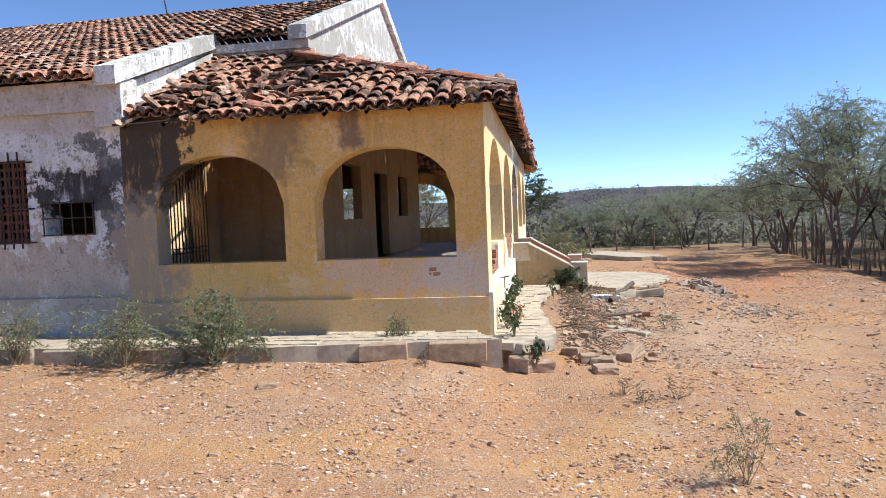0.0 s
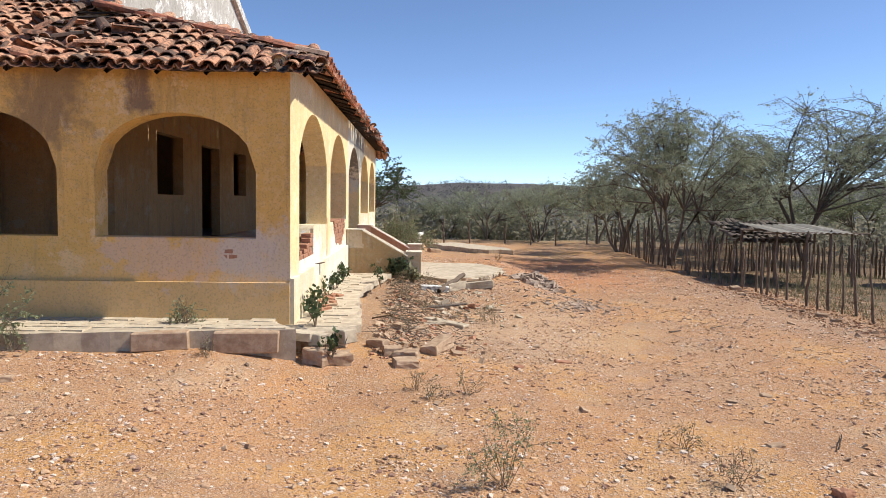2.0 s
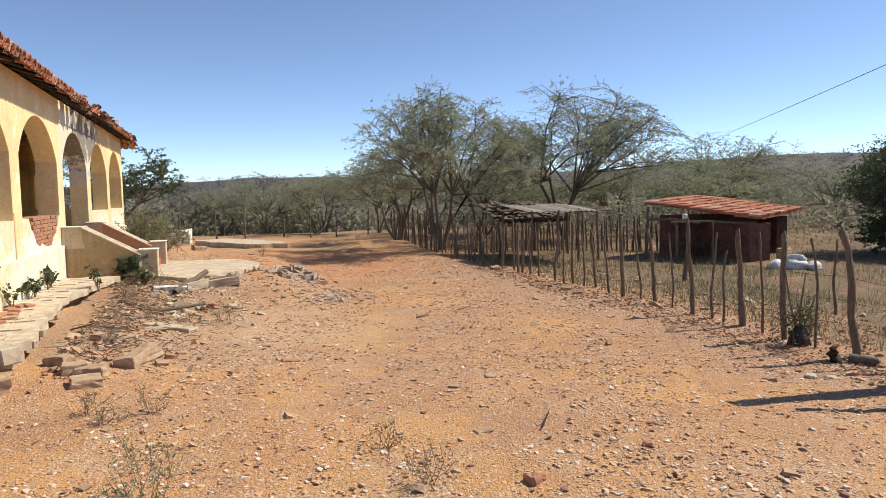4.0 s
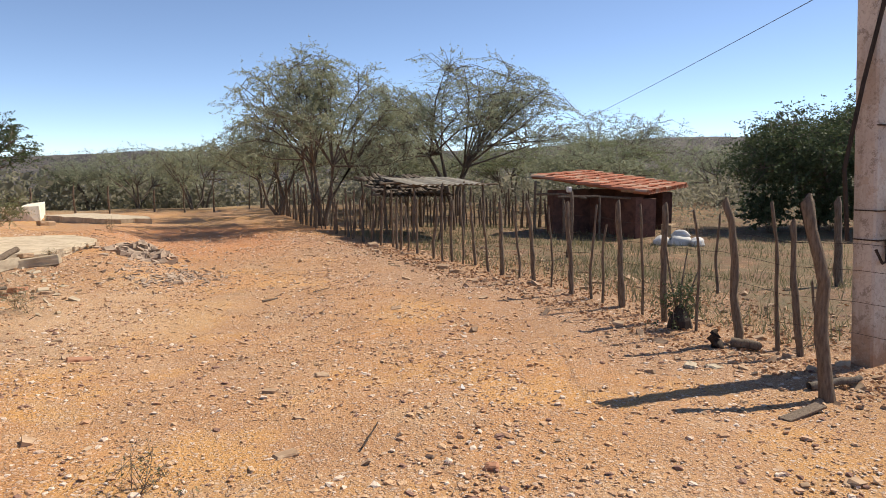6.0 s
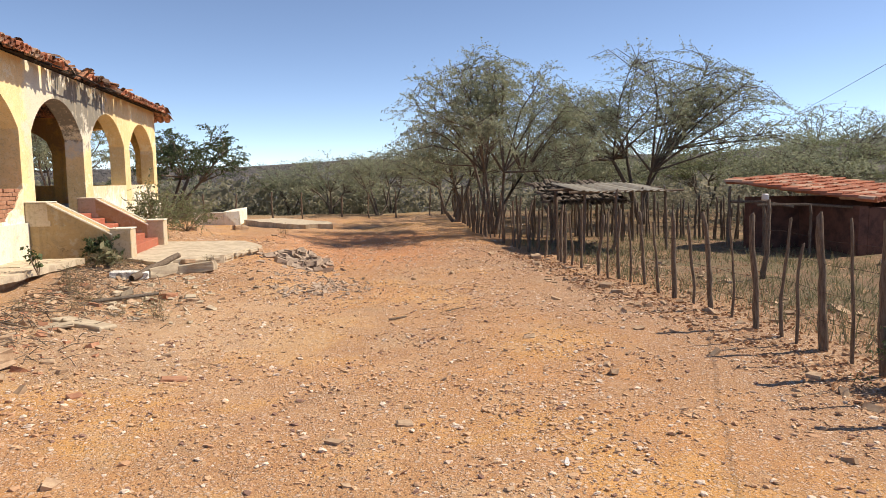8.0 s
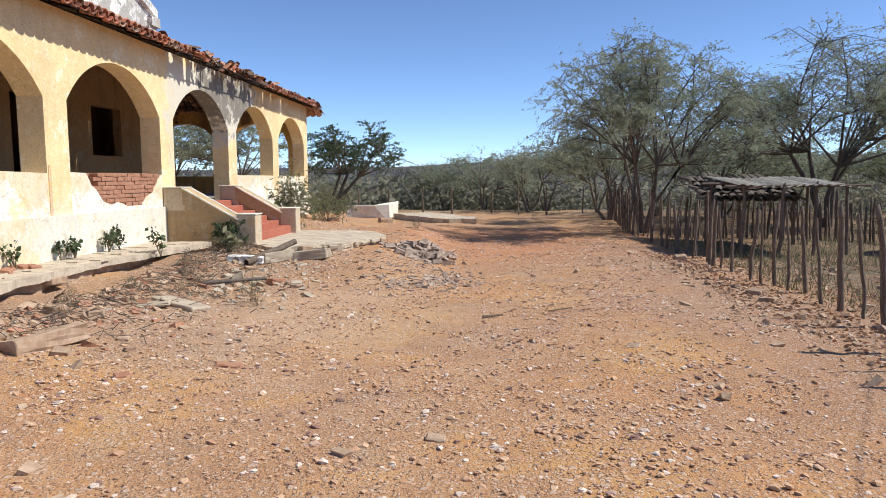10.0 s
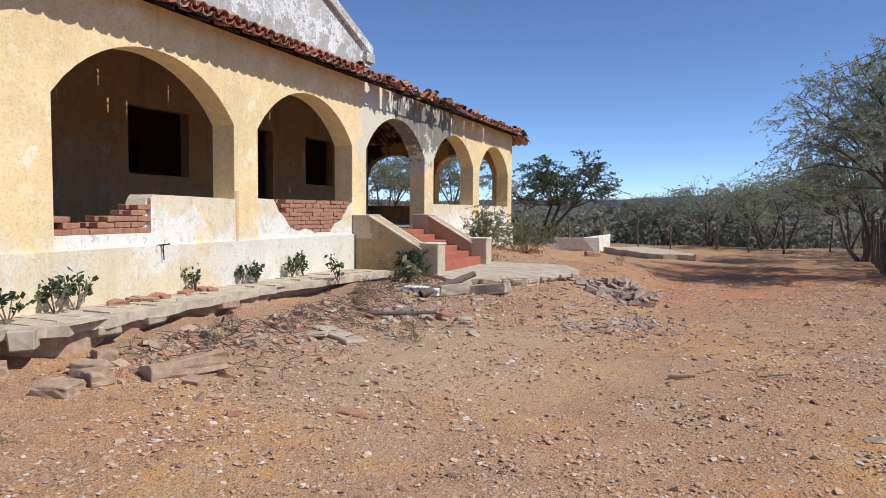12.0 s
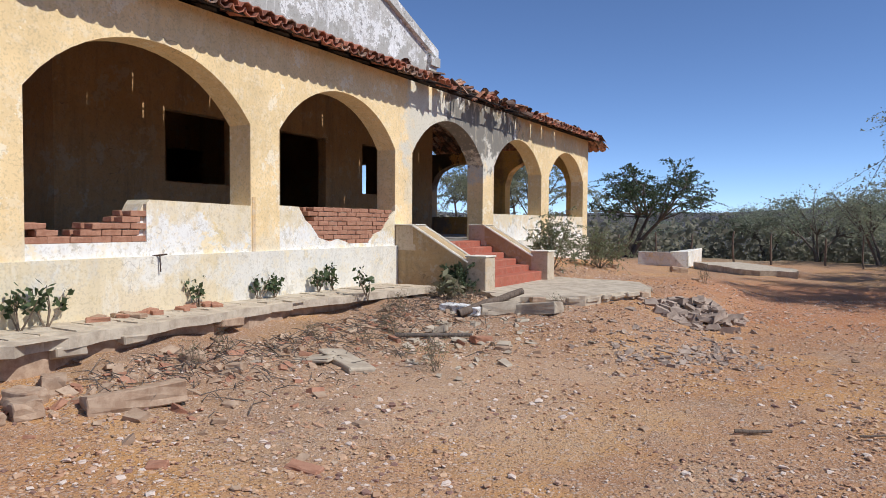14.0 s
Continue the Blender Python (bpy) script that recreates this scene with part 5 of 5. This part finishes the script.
stone_block("rubble_block", 1.05, 10.25, 0.72, 0.24, 0.16, 68, ROCK, "broken chunk of mortared masonry on the dirt", 1)
stone_block("rubble_block", 0.42, 9.75, 0.26, 0.2, 0.14, 10, ROCK, "broken chunk of masonry on the dirt", 2)
stone_block("rubble_block", 0.2, 10.1, 0.28, 0.18, 0.13, -30, ROCK, "broken chunk of masonry on the dirt", 3)
stone_block("rubble_block", -0.25, 9.25, 0.34, 0.22, 0.17, 15, ROCK, "broken pavement edge stone", 4)
stone_block("rubble_block", -0.5, 9.15, 0.3, 0.25, 0.2, -20, ROCK, "broken pavement edge stone", 5)
stone_block("fallen_slab", 1.25, 12.6, 0.75, 0.3, 0.08, -25, CONCRETE, "fallen slab of cement", 6)
stone_block("fallen_slab", 0.95, 12.4, 0.5, 0.35, 0.05, 20, CONCRETE, "fallen slab of cement", 7)
stone_block("brick_piece", 2.8, 10.18, 0.24, 0.11, 0.06, 8, BRICK, "single red brick lying in the gravel", 8)
stone_block("brick_piece", 2.1, 9.62, 0.13, 0.1, 0.06, 38, BRICK, "broken red brick lump", 9)


# ---- broken pavement edge ----
def edge_stones(path, step, size, z, seed, gaps=0.2):
    r = random.Random(seed)
    loose = min(1.0, 0.22 / size[0])
    for a, b in zip(path, path[1:]):
        n = int(math.dist(a, b) / step)
        ang = math.degrees(math.atan2(b[1] - a[1], b[0] - a[0]))
        for k in range(n):
            if r.random() < gaps:
                continue
            t = (k + 0.5) / n
            w, d, h = size[0] * r.uniform(0.55, 1.15), size[1] * r.uniform(0.7, 1.2), size[2] * r.uniform(0.8, 1.2)
            bm = box_bm(-w / 2, w / 2, -d / 2, d / 2, -h, 0, 0.012, 0.014, r)
            ob = part("edge_stone", bm, CONCRETE if r.random() < 0.6 else ROCK, pav)
            ob.matrix_basis = pose(a[0] + (b[0] - a[0]) * t + r.uniform(-0.02, 0.05), a[1] + (b[1] - a[1]) * t, z + r.uniform(-0.03, 0.012) * loose, r.uniform(-5, 5), r.uniform(-4, 4) * loose, ang + r.uniform(-6, 6) * loose)


edge_stones([(-0.08, 9.95), (-0.24, 11.6), (-0.35, 13.6), (-0.1, 15.2)], 0.3, (0.3, 0.13, 0.09), -0.12, 1, 0.7)
edge_stones([(-9.0, 8.78), (-3.8, 8.74), (-0.8, 9.08)], 0.8, (1.05, 0.16, 0.24), 0.026, 2, 0.04)
edge_stones([(1.5, 16.15), (2.35, 17.0), (2.95, 18.6), (2.7, 19.6)], 0.3, (0.28, 0.17, 0.07), -0.14, 3, 0.5)
edge_stones([(-0.62, 9.2), (-0.1, 9.75)], 0.3, (0.3, 0.25, 0.18), -0.05, 4)

# flat paving stones with open joints
srnd = random.Random(19)


def paving(x0, x1, y0, y1, z, size, keep):
    y = y0
    while y < y1 - 0.08:
        d = size * srnd.uniform(0.75, 1.2)
        x = x0 + srnd.uniform(-0.1, 0)
        while x < x1 - 0.06:
            w = size * srnd.uniform(0.8, 1.7)
            if keep(x, y, x + w, y + d):
                g = 0.012
                bm = bmesh.new()
                bottom = [bm.verts.new((sx + srnd.uniform(-g, g), sy + srnd.uniform(-g, g), z - 0.02)) for sx, sy in ((x + g, y + g), (x + w - g, y + g), (x + w - g, y + d - g), (x + g, y + d - g))]
                lid = [bm.verts.new((v.co.x, v.co.y, z + 0.012 + srnd.uniform(-0.005, 0.008))) for v in bottom]
                bm.faces.new(lid)
                for k in range(4):
                    bm.faces.new((bottom[k], bottom[(k + 1) % 4], lid[(k + 1) % 4], lid[k]))
                part("paving_stone", bm, FLAG, pav)
            x += w
        y += d


paving(-6.4, -1.1, 8.85, 9.72, 0.03, 0.24, lambda a, b, c, d: b > 8.74 + 0.36 * max(0, (c + 3.8) / 3.05) and srnd.random() > 0.04)
paving(-0.95, 0.1, 9.75, 16.3, -0.05, 0.3, lambda a, b, c, d: c < -0.08 - 0.15 * math.sin(math.pi * (b - 9.8) / 6.5) and srnd.random() > 0.08)

# ---- rubble on the bank ----
def scatter(name, n, place, size, mat, label, seed, squash=0.55, grow_by=0.05, most=0.2, lift=lambda x, y, r: 0.0):
    r = np.random.default_rng(seed)
    x, y = place(r, n)
    s = np.minimum(size + r.exponential(grow_by, n), most)
    v, f = shard_arrays(np.stack([x, y, ground_z(x, y) + lift(x, y, r) + 0.15 * s], -1), s, r, squash * 0.75)
    return tagged(cloud(name, v, f, mat), label, "rubble", kind="stuff")


scatter("rubble", 1500, lambda r, n: (np.abs(r.normal(0, 0.7, n)) + 0.1, r.uniform(9.7, 16.6, n)), 0.008, ROCK, "broken masonry rubble strewn below the pavement", 31, grow_by=0.014, most=0.1)
scatter("rubble", 420, lambda r, n: (r.normal(1.5, 0.6, n), r.normal(14.6, 1.0, n)), 0.008, CONCRETE, "pale cement fragments in the dirt", 32, grow_by=0.016, most=0.11)
scatter("brick_rubble", 260, lambda r, n: (np.abs(r.normal(0.2, 0.7, n)) + 0.15, r.uniform(9.4, 15, n)), 0.01, BRICK, "reddish brick fragments in the rubble", 33, grow_by=0.016, most=0.08)
scatter("rubble_pile", 330, lambda r, n: (r.normal(3.85, 0.34, n), r.normal(18.3, 0.45, n)), 0.03, GREY_STONE, "low heap of broken grey stones on the yard", 34, 0.7, 0.03, 0.13,
        lambda x, y, r: 0.24 * np.exp(-((x - 3.85) / 0.4) ** 2 - ((y - 18.3) / 0.5) ** 2) * r.uniform(0.3, 1.0, len(x)))
scatter("gravel_patch", 650, lambda r, n: (r.normal(4.1, 0.5, n), r.normal(15.4, 0.8, n)), 0.01, GREY_STONE, "patch of pale crushed stone on the yard", 35, 0.6, 0.012, 0.05)
scatter("field_stones", 1500, lambda r, n: (r.uniform(8.2, 11.5, n), r.uniform(5, 20, n)), 0.012, ROCK, "loose stones along the fence", 36, 0.6, 0.012, 0.08)
scatter("yard_stones", 500, lambda r, n: (r.uniform(-7, 9, n), 4 + 18 * r.uniform(0, 1, n) ** 1.4), 0.018, ROCK, "larger loose stones on the yard", 37, 0.6, 0.011, 0.055)

for k, (x, y, w, d, h, rz, mat, label) in enumerate([
        (0.6, 9.3, 0.3, 0.24, 0.12, 15, ROCK, "chunk of broken pavement beside the bank"), (0.62, 9.65, 0.32, 0.2, 0.14, -20, ROCK, "chunk of broken pavement beside the bank"),
        (0.8, 11.5, 0.17, 0.13, 0.1, 30, ROCK, "small broken stone on the bank"), (0.45, 11.3, 0.2, 0.15, 0.12, 70, ROCK, "tilted broken stone on the bank"),
        (1.9, 14.5, 0.26, 0.16, 0.1, 60, BRICK, "broken brick among rubble"), (2.3, 14.3, 0.2, 0.12, 0.07, 10, ROCK, "small broken stone on the bank"),
        (1.1, 15.5, 0.6, 0.35, 0.12, 5, GABLE, "white plastered slab fragment"), (2.05, 15.9, 0.75, 0.3, 0.16, -4, CONCRETE, "fallen cement block by the slab"),
        (1.55, 15.75, 0.55, 0.3, 0.18, 40, CONCRETE, "tilted cement slab fragment"), (1.25, 13.5, 0.14, 0.1, 0.07, 30, ROCK, "small broken stone on the bank"),
        (1.47, 10.8, 0.13, 0.09, 0.07, 20, ROCK, "small loose stone on dirt"), (4.82, 8.44, 0.13, 0.1, 0.06, 0, ROCK, "small dark stone on gravel"),
        (4.1, 6.84, 0.16, 0.1, 0.05, 10, ROCK, "flat pale stone on gravel"), (5.2, 6.0, 0.1, 0.09, 0.05, 50, BRICK, "reddish stone on gravel"),
        (-3.4, 7.6, 0.2, 0.12, 0.08, 20, ROCK, "loose pale stone on dirt"), (4.05, 5.72, 0.13, 0.12, 0.08, 20, BRICK, "round reddish stone on gravel"),
        (8.1, 7.15, 0.2, 0.1, 0.06, 40, CONCRETE, "pale flat stone by the fence"), (8.3, 7.05, 0.14, 0.12, 0.05, 10, CONCRETE, "pale flat stone by the fence"),
        (9.1, 18.4, 0.4, 0.2, 0.12, 80, ROCK, "flat stone by the fence"), (9.15, 14.6, 0.5, 0.2, 0.07, 60, ROCK, "flat stone by the fence"), (9.1, 14.0, 0.4, 0.2, 0.07, 60, ROCK, "flat stone by the fence"),
        (3.0, 23.0, 0.16, 0.12, 0.08, 0, ROCK, "loose stone on the yard"), (0.4, 25.5, 0.3, 0.2, 0.15, 0, ROCK, "broken stone near the low wall"), (1.4, 29.5, 0.5, 0.3, 0.2, 30, ROCK, "broken stone near the low wall")]):
    stone_block("stone", x, y, w, d, h, rz, mat, label, 100 + k)


def stick(name, pts, r0, r1, mat, label, category="stick"):
    n = 6
    P = [Vector(p) for p in pts]
    line = [P[0].lerp(P[1], t / (n - 1)) + Vector((frnd.uniform(-1, 1), frnd.uniform(-1, 1), 0)) * r0 * 0.6 for t in range(n)]
    v, f = tube_arrays([(line, [r0 + (r1 - r0) * t / (n - 1) for t in range(n)])], 7)
    return tagged(cloud(name, v, f, mat, smooth=True), label, category)


def on(x, y, dz=0.03):
    return (x, y, gz(x, y) + dz)


stick("beam", (on(0.95, 14.0), on(1.75, 14.55, 0.05)), 0.03, 0.025, BARK, "fallen dark timber in the rubble", "timber")
stick("beam", (on(1.2, 15.2, 0.06), on(1.75, 16.1, 0.25)), 0.06, 0.05, WOOD, "weathered timber leaning on the slab", "timber")
stick("stick", (on(5.1, 12.3), on(5.35, 12.42)), 0.018, 0.012, WOOD, "short dark stick on the yard")
stick("stick", (on(5.9, 12.5), on(6.2, 12.65)), 0.009, 0.006, WOOD, "thin dark stick on the yard")
stick("stick", (on(0.0, 12.0, 0.02), on(0.35, 11.6, 0.16)), 0.015, 0.01, TWIG, "dry stick on the bank")
stick("stick", (on(0.3, 12.4), on(0.8, 12.1)), 0.012, 0.008, TWIG, "dry stick on the bank")
stick("stick", (on(4.55, 6.6), on(4.8, 6.95)), 0.007, 0.004, DARKWOOD, "thin twig on gravel")
stick("log", (on(9.15, 7.6, 0.05), on(9.35, 7.35, 0.05)), 0.06, 0.05, WOOD, "short cut log by the fence")
stick("stump", (on(9.0, 7.66, -0.02), on(9.02, 7.66, 0.17)), 0.07, 0.05, DARKWOOD, "small charred stump by the fence", "stump")
stick("branch", (on(8.5, 6.2, 0.03), on(9.0, 6.05, 0.06)), 0.04, 0.03, BARK, "rough branch lying by the fence")
ob = part("plank", box_bm(-0.27, 0.27, -0.045, 0.045, 0, 0.025, 0.003, 0.004, frnd), WOOD)
ob.matrix_world = pose(7.84, 5.77, gz(7.84, 5.77) + 0.012, 2, -1, 8)
tagged(ob, "weathered plank offcut lying on gravel", "plank")
bm = bmesh.new()
bmesh.ops.create_grid(bm, x_segments=6, y_segments=2, size=0.5)
for v in bm.verts:
    v.co = Vector((v.co.x * 0.13, v.co.y * 0.035 * (1 - abs(v.co.x) * 1.2), 0.012 + 0.03 * v.co.x ** 2))
bmesh.ops.solidify(bm, geom=bm.faces[:], thickness=0.003)
ob = part("paper_scrap", bm, SACK)
ob.matrix_world = pose(5.74, 7.4, gz(5.74, 7.4), 0, 0, 70)
tagged(ob, "curled white paper scrap on gravel", "scrap")

# debris lying on the front pavement
drnd = random.Random(14)
for k in range(16):
    y = drnd.uniform(11.0, 12.6)
    ob = part("brick_piece", box_bm(-0.09, 0.09, -0.05, 0.05, 0, 0.05, 0.006, 0.012, drnd), BRICK if k % 3 else ROCK)
    ob.matrix_world = pose(-0.82 + drnd.uniform(-0.08, 0.22), y, -0.045, drnd.uniform(-4, 4), drnd.uniform(-4, 4), drnd.uniform(0, 180)) @ Matrix.Diagonal((drnd.uniform(0.5, 1.2), 1, 1, 1))
    tagged(ob, "broken brick piece lying on the pavement", "brick", group="debris on the pavement")
bar = tagged(new("pipe_tap"), "rusty T-shaped pipe stub sticking from the plinth", "pipe")
v, f = tube_arrays([([(FX + 0.02, 11.92, 0.58), (FX + 0.16, 12.0, 0.60)], [0.011, 0.011])], 6)
cloud("crossbar", v, f, IRON, bar)
v, f = tube_arrays([([(FX + 0.09, 11.96, 0.59), (FX + 0.09, 11.97, 0.40)], [0.008, 0.008])], 6)
cloud("stem", v, f, IRON, bar)
part("strip", box_bm(FX - 0.01, FX + 0.012, 13.45, 13.51, 0.58, 1.3, 0.004), OCHRE, house, "ochre corner strip between arches")


# ---- leafy weeds at the plinth ----
def weed(x, y, z, h, seed, label="dark broad-leaved weed growing from the pavement crack", w=0.14):
    r = np.random.default_rng(seed)
    top = tagged(new("weed"), label, "weed", group="weeds along the plinth")
    paths, c = [], []
    for k in range(4):
        q = np.array([x + r.normal(0, w * 0.6), y + r.normal(0, w * 0.7), z + h * r.uniform(0.6, 1.0)])
        m = np.array([x, y, z]) * 0.5 + q * 0.5 + r.normal(0, 0.02, 3)
        paths.append(([(x, y, z - 0.03), m, q], [0.01, 0.007, 0.004]))
        for j in range(15):
            c.append(m + (q - m) * r.uniform(0.1, 1.15) + r.normal(0, 0.04, 3))
    v, f = tube_arrays(paths, 5)
    cloud("stem", v, f, TWIG, top)
    v, f = leaf_arrays(np.array(c), 0.037, r, 0.0, 1.35)
    cloud("foliage", v, f, GREEN, top)


for k, (y, h, dx) in enumerate([(10.35, 0.42, 0.12), (10.6, 0.48, 0.12), (12.45, 0.34, 0.06), (13.4, 0.28, 0.06), (13.7, 0.26, 0.06), (14.6, 0.32, 0.06), (14.95, 0.36, 0.06)]):
    weed(FX + 0.1 + dx, y, -0.04, h, 60 + k)
weed(-0.02, 14.75, -0.1, 0.42, 70, "wilted dark weed on the pavement edge")
weed(-0.6, 9.75, -0.03, 0.28, 71, "wilted dark weed at the house corner")
weed(-0.3, 9.1, -0.3, 0.28, 72, "wilted dark weed among edge stones")

for k in range(16):
    x, y = 0.35 + abs(drnd.gauss(0, 0.7)), drnd.uniform(10.8, 16.0)
    bush("dry_weed", x, y, drnd.uniform(0.18, 0.4), 0.16, 300 + k, "dry grey weed in the rubble", 90, 0.012, GRASS, 9)
for k, (x, y, h) in enumerate([(0.75, 8.4, 0.3), (1.3, 8.2, 0.35), (0.9, 8.1, 0.2), (3.35, 6.0, 0.35), (3.3, 22.4, 0.5), (2.3, 16.1, 0.3), (3.2, 6.75, 0.3), (-6.6, 8.6, 0.5), (-3.9, 8.6, 0.35), (-1.7, 8.7, 0.25)]):
    bush("dry_weed", x, y, h, 0.22, 330 + k, "dry wiry weed on bare dirt", 160, 0.012, GRASS, 12)
agave = bush("agave", 0.62, 15.95, 0.4, 0.22, 350, "withered grey agave stump by the steps", 120, 0.08, GRASS, 16)

# dead twigs and brushwood strewn over the bank
rng = np.random.default_rng(52)
brush = []
for k in range(520):
    x, y = 0.15 + abs(rng.normal(0, 0.65)), rng.uniform(10.2, 16.4)
    a, length, up = rng.uniform(0, 6.28), rng.uniform(0.08, 0.34), abs(rng.normal(0, 0.05))
    p0 = np.array([x, y, gz(x, y) + 0.012])
    p1 = np.array([x + math.cos(a) * length, y + math.sin(a) * length, gz(x + math.cos(a) * length, y + math.sin(a) * length) + 0.012 + up])
    brush.append(([p0, (p0 + p1) / 2 + rng.normal(0, 0.015, 3) + np.array([0, 0, 0.02]), p1], [0.005, 0.004, 0.002]))
v, f = tube_arrays(brush, 4)
tagged(cloud("brushwood", v, f, TWIG_GREY), "dead grey twigs and brushwood strewn over the bank", "twigs", kind="stuff")

# thorny shrub growing from a charred stump at the fence
shrub = bush("thorn_shrub", 9.3, 8.47, 0.7, 0.24, 360, "small thorny green shrub with a blackened base at the fence", 900, 0.022, LEAF_DARK, 14)
v, f = tube_arrays([([(9.3, 8.47, gz(9.3, 8.47) - 0.03), (9.28, 8.46, gz(9.3, 8.47) + 0.1), (9.3, 8.48, gz(9.3, 8.47) + 0.26)], [0.16, 0.13, 0.05])], 9)
cloud("charred_base", v, f, DARKWOOD, shrub)
for lx, ly, h in ((0.14, 0.06, 0.95), (-0.22, 0.1, 1.2), (0.3, 0.0, 0.75)):
    v, f = tube_arrays([([(9.3, 8.47, gz(9.3, 8.47)), (9.3 + lx * 0.4, 8.47 + ly, gz(9.3, 8.47) + h * 0.5), (9.3 + lx, 8.47 + ly, gz(9.3, 8.47) + h)], [0.016, 0.012, 0.006])], 5)
    cloud("stem", v, f, BARK, shrub)

# ---- shelters, sacks, stick fence in the field ----
old = tagged(new("old_shelter"), "collapsing low shelter with dark old tiles", "shelter")
roof("roof", old, (10.5, 21.3, 0.5), (1, -0.1, 0), (0, 1, 0.28), 11, 6, lambda p, c, r: True, np.random.default_rng(6), mess=0.09, label="dark sagging old tiles", mat=BARK)
for x, y in ((10.5, 21.4), (11.3, 21.3), (12.5, 21.2), (10.5, 23.0), (12.5, 22.9)):
    post(old, x, y, 1.15, 0.045)
for k, (x, y, z, l, rz) in enumerate([(10.2, 19.25, 0.9, 3.0, 0), (10.0, 20.2, 0.95, 3.2, 4)]):
    v, f = tube_arrays([([(x, y, z), (x + l, y + 0.05 * rz, z + 0.02)], [0.035, 0.03])], 6)
    cloud("pole", v, f, WOOD, shelter)
hedge = tagged(new("stick_fence"), "dense fence of upright grey sticks behind the shelters", "fence")
for k in range(62):
    t = k / 61
    post(hedge, 10.4 + 7.0 * t, 24.2 - 3.0 * t + frnd.uniform(-0.06, 0.06), frnd.uniform(0.85, 1.3), frnd.uniform(0.025, 0.05), 0.07, WOOD, "stick_post")
for k in range(17):
    post(hedge, 9.7 + 0.05 * k + frnd.uniform(-0.1, 0.1), 27 + k * 0.5, frnd.uniform(1.0, 1.5), frnd.uniform(0.03, 0.06), 0.07, WOOD, "stick_post")


def sack(x, y, s, seed, up=0.0):
    r = random.Random(seed)
    bm = bmesh.new()
    bmesh.ops.create_icosphere(bm, subdivisions=3, radius=1)
    for v in bm.verts:
        n = noise.noise(v.co * 1.8 + Vector((seed, 0, 0)))
        v.co = Vector((v.co.x * s * 1.25, v.co.y * s * 0.8, max(-0.35, v.co.z) * s * 0.75)) * (1 + 0.22 * n + 0.1 * noise.noise(v.co * 7))
    ob = part("sack", bm, SACK, None, "", True)
    ob.matrix_world = pose(x, y, gz(x, y) + s * 0.22 + up, 0, 0, r.uniform(0, 180))
    return tagged(ob, "crumpled white woven sack on the ground", "sack", group="sacks by the shed")


for k, (x, y, size, up) in enumerate([(15.9, 15.6, 0.24, 0), (16.2, 15.25, 0.27, 0), (16.45, 14.95, 0.22, 0), (16.35, 15.5, 0.25, 0), (16.25, 15.32, 0.18, 0.2)]):
    sack(x, y, size, k + 1, up)
ob = part("carton", box_bm(-0.18, 0.18, -0.14, 0.14, 0, 0.3, 0.01, 0.015, drnd), plain("cardboard", hue(0.42, 0.30, 0.19), hue(0.33, 0.23, 0.14), 8))
ob.matrix_world = pose(16.25, 15.75, gz(16.25, 15.75) + 0.18, 0, 0, 25)
tagged(ob, "brown cardboard box among sacks", "box")
ob = part("white_cup", box_bm(-0.05, 0.05, -0.05, 0.05, 0, 0.12, 0.02), SACK, fence, "white plastic cup upended on a post")
ob.matrix_basis = pose(11.9, 14.2, gz(11.9, 14.2) + 1.38)
post(fence, 11.9, 14.2, 1.4, 0.05)

# grass and litter in the field
rng = np.random.default_rng(41)
n = 16000
x, y = 9.7 + np.abs(rng.normal(0, 4.5, n)), rng.uniform(7, 23, n)
ok = (np.sin(x * 1.3 + 2) * np.sin(y * 0.9) + rng.normal(0, 0.5, n)) > -0.2
x, y = x[ok], y[ok]
h = rng.uniform(0.05, 0.22, len(x))
z = ground_z(x, y)
d = rng.uniform(0, 6.28, len(x))
w = 0.008
lean = rng.normal(0, 0.06, (len(x), 2))
v = np.stack([np.stack([x - w * np.cos(d), y - w * np.sin(d), z], -1), np.stack([x + w * np.cos(d), y + w * np.sin(d), z], -1),
              np.stack([x + lean[:, 0], y + lean[:, 1], z + h], -1)], 1).reshape(-1, 3)
tagged(cloud("grass", v, np.arange(len(v)).reshape(-1, 3), GRASS), "thin yellow-green grass in the fenced field", "grass", kind="stuff")
n = 5000
x, y = 8.6 + np.abs(rng.normal(0, 1.6, n)), rng.uniform(5, 20, n)
v, f = leaf_arrays(np.stack([x, y, ground_z(x, y) + 0.012], -1), 0.03, rng, 0.85, 2.0)
tagged(cloud("leaf_litter", v, f, LITTER), "dead reddish leaves along the fence", "leaf litter", kind="stuff")
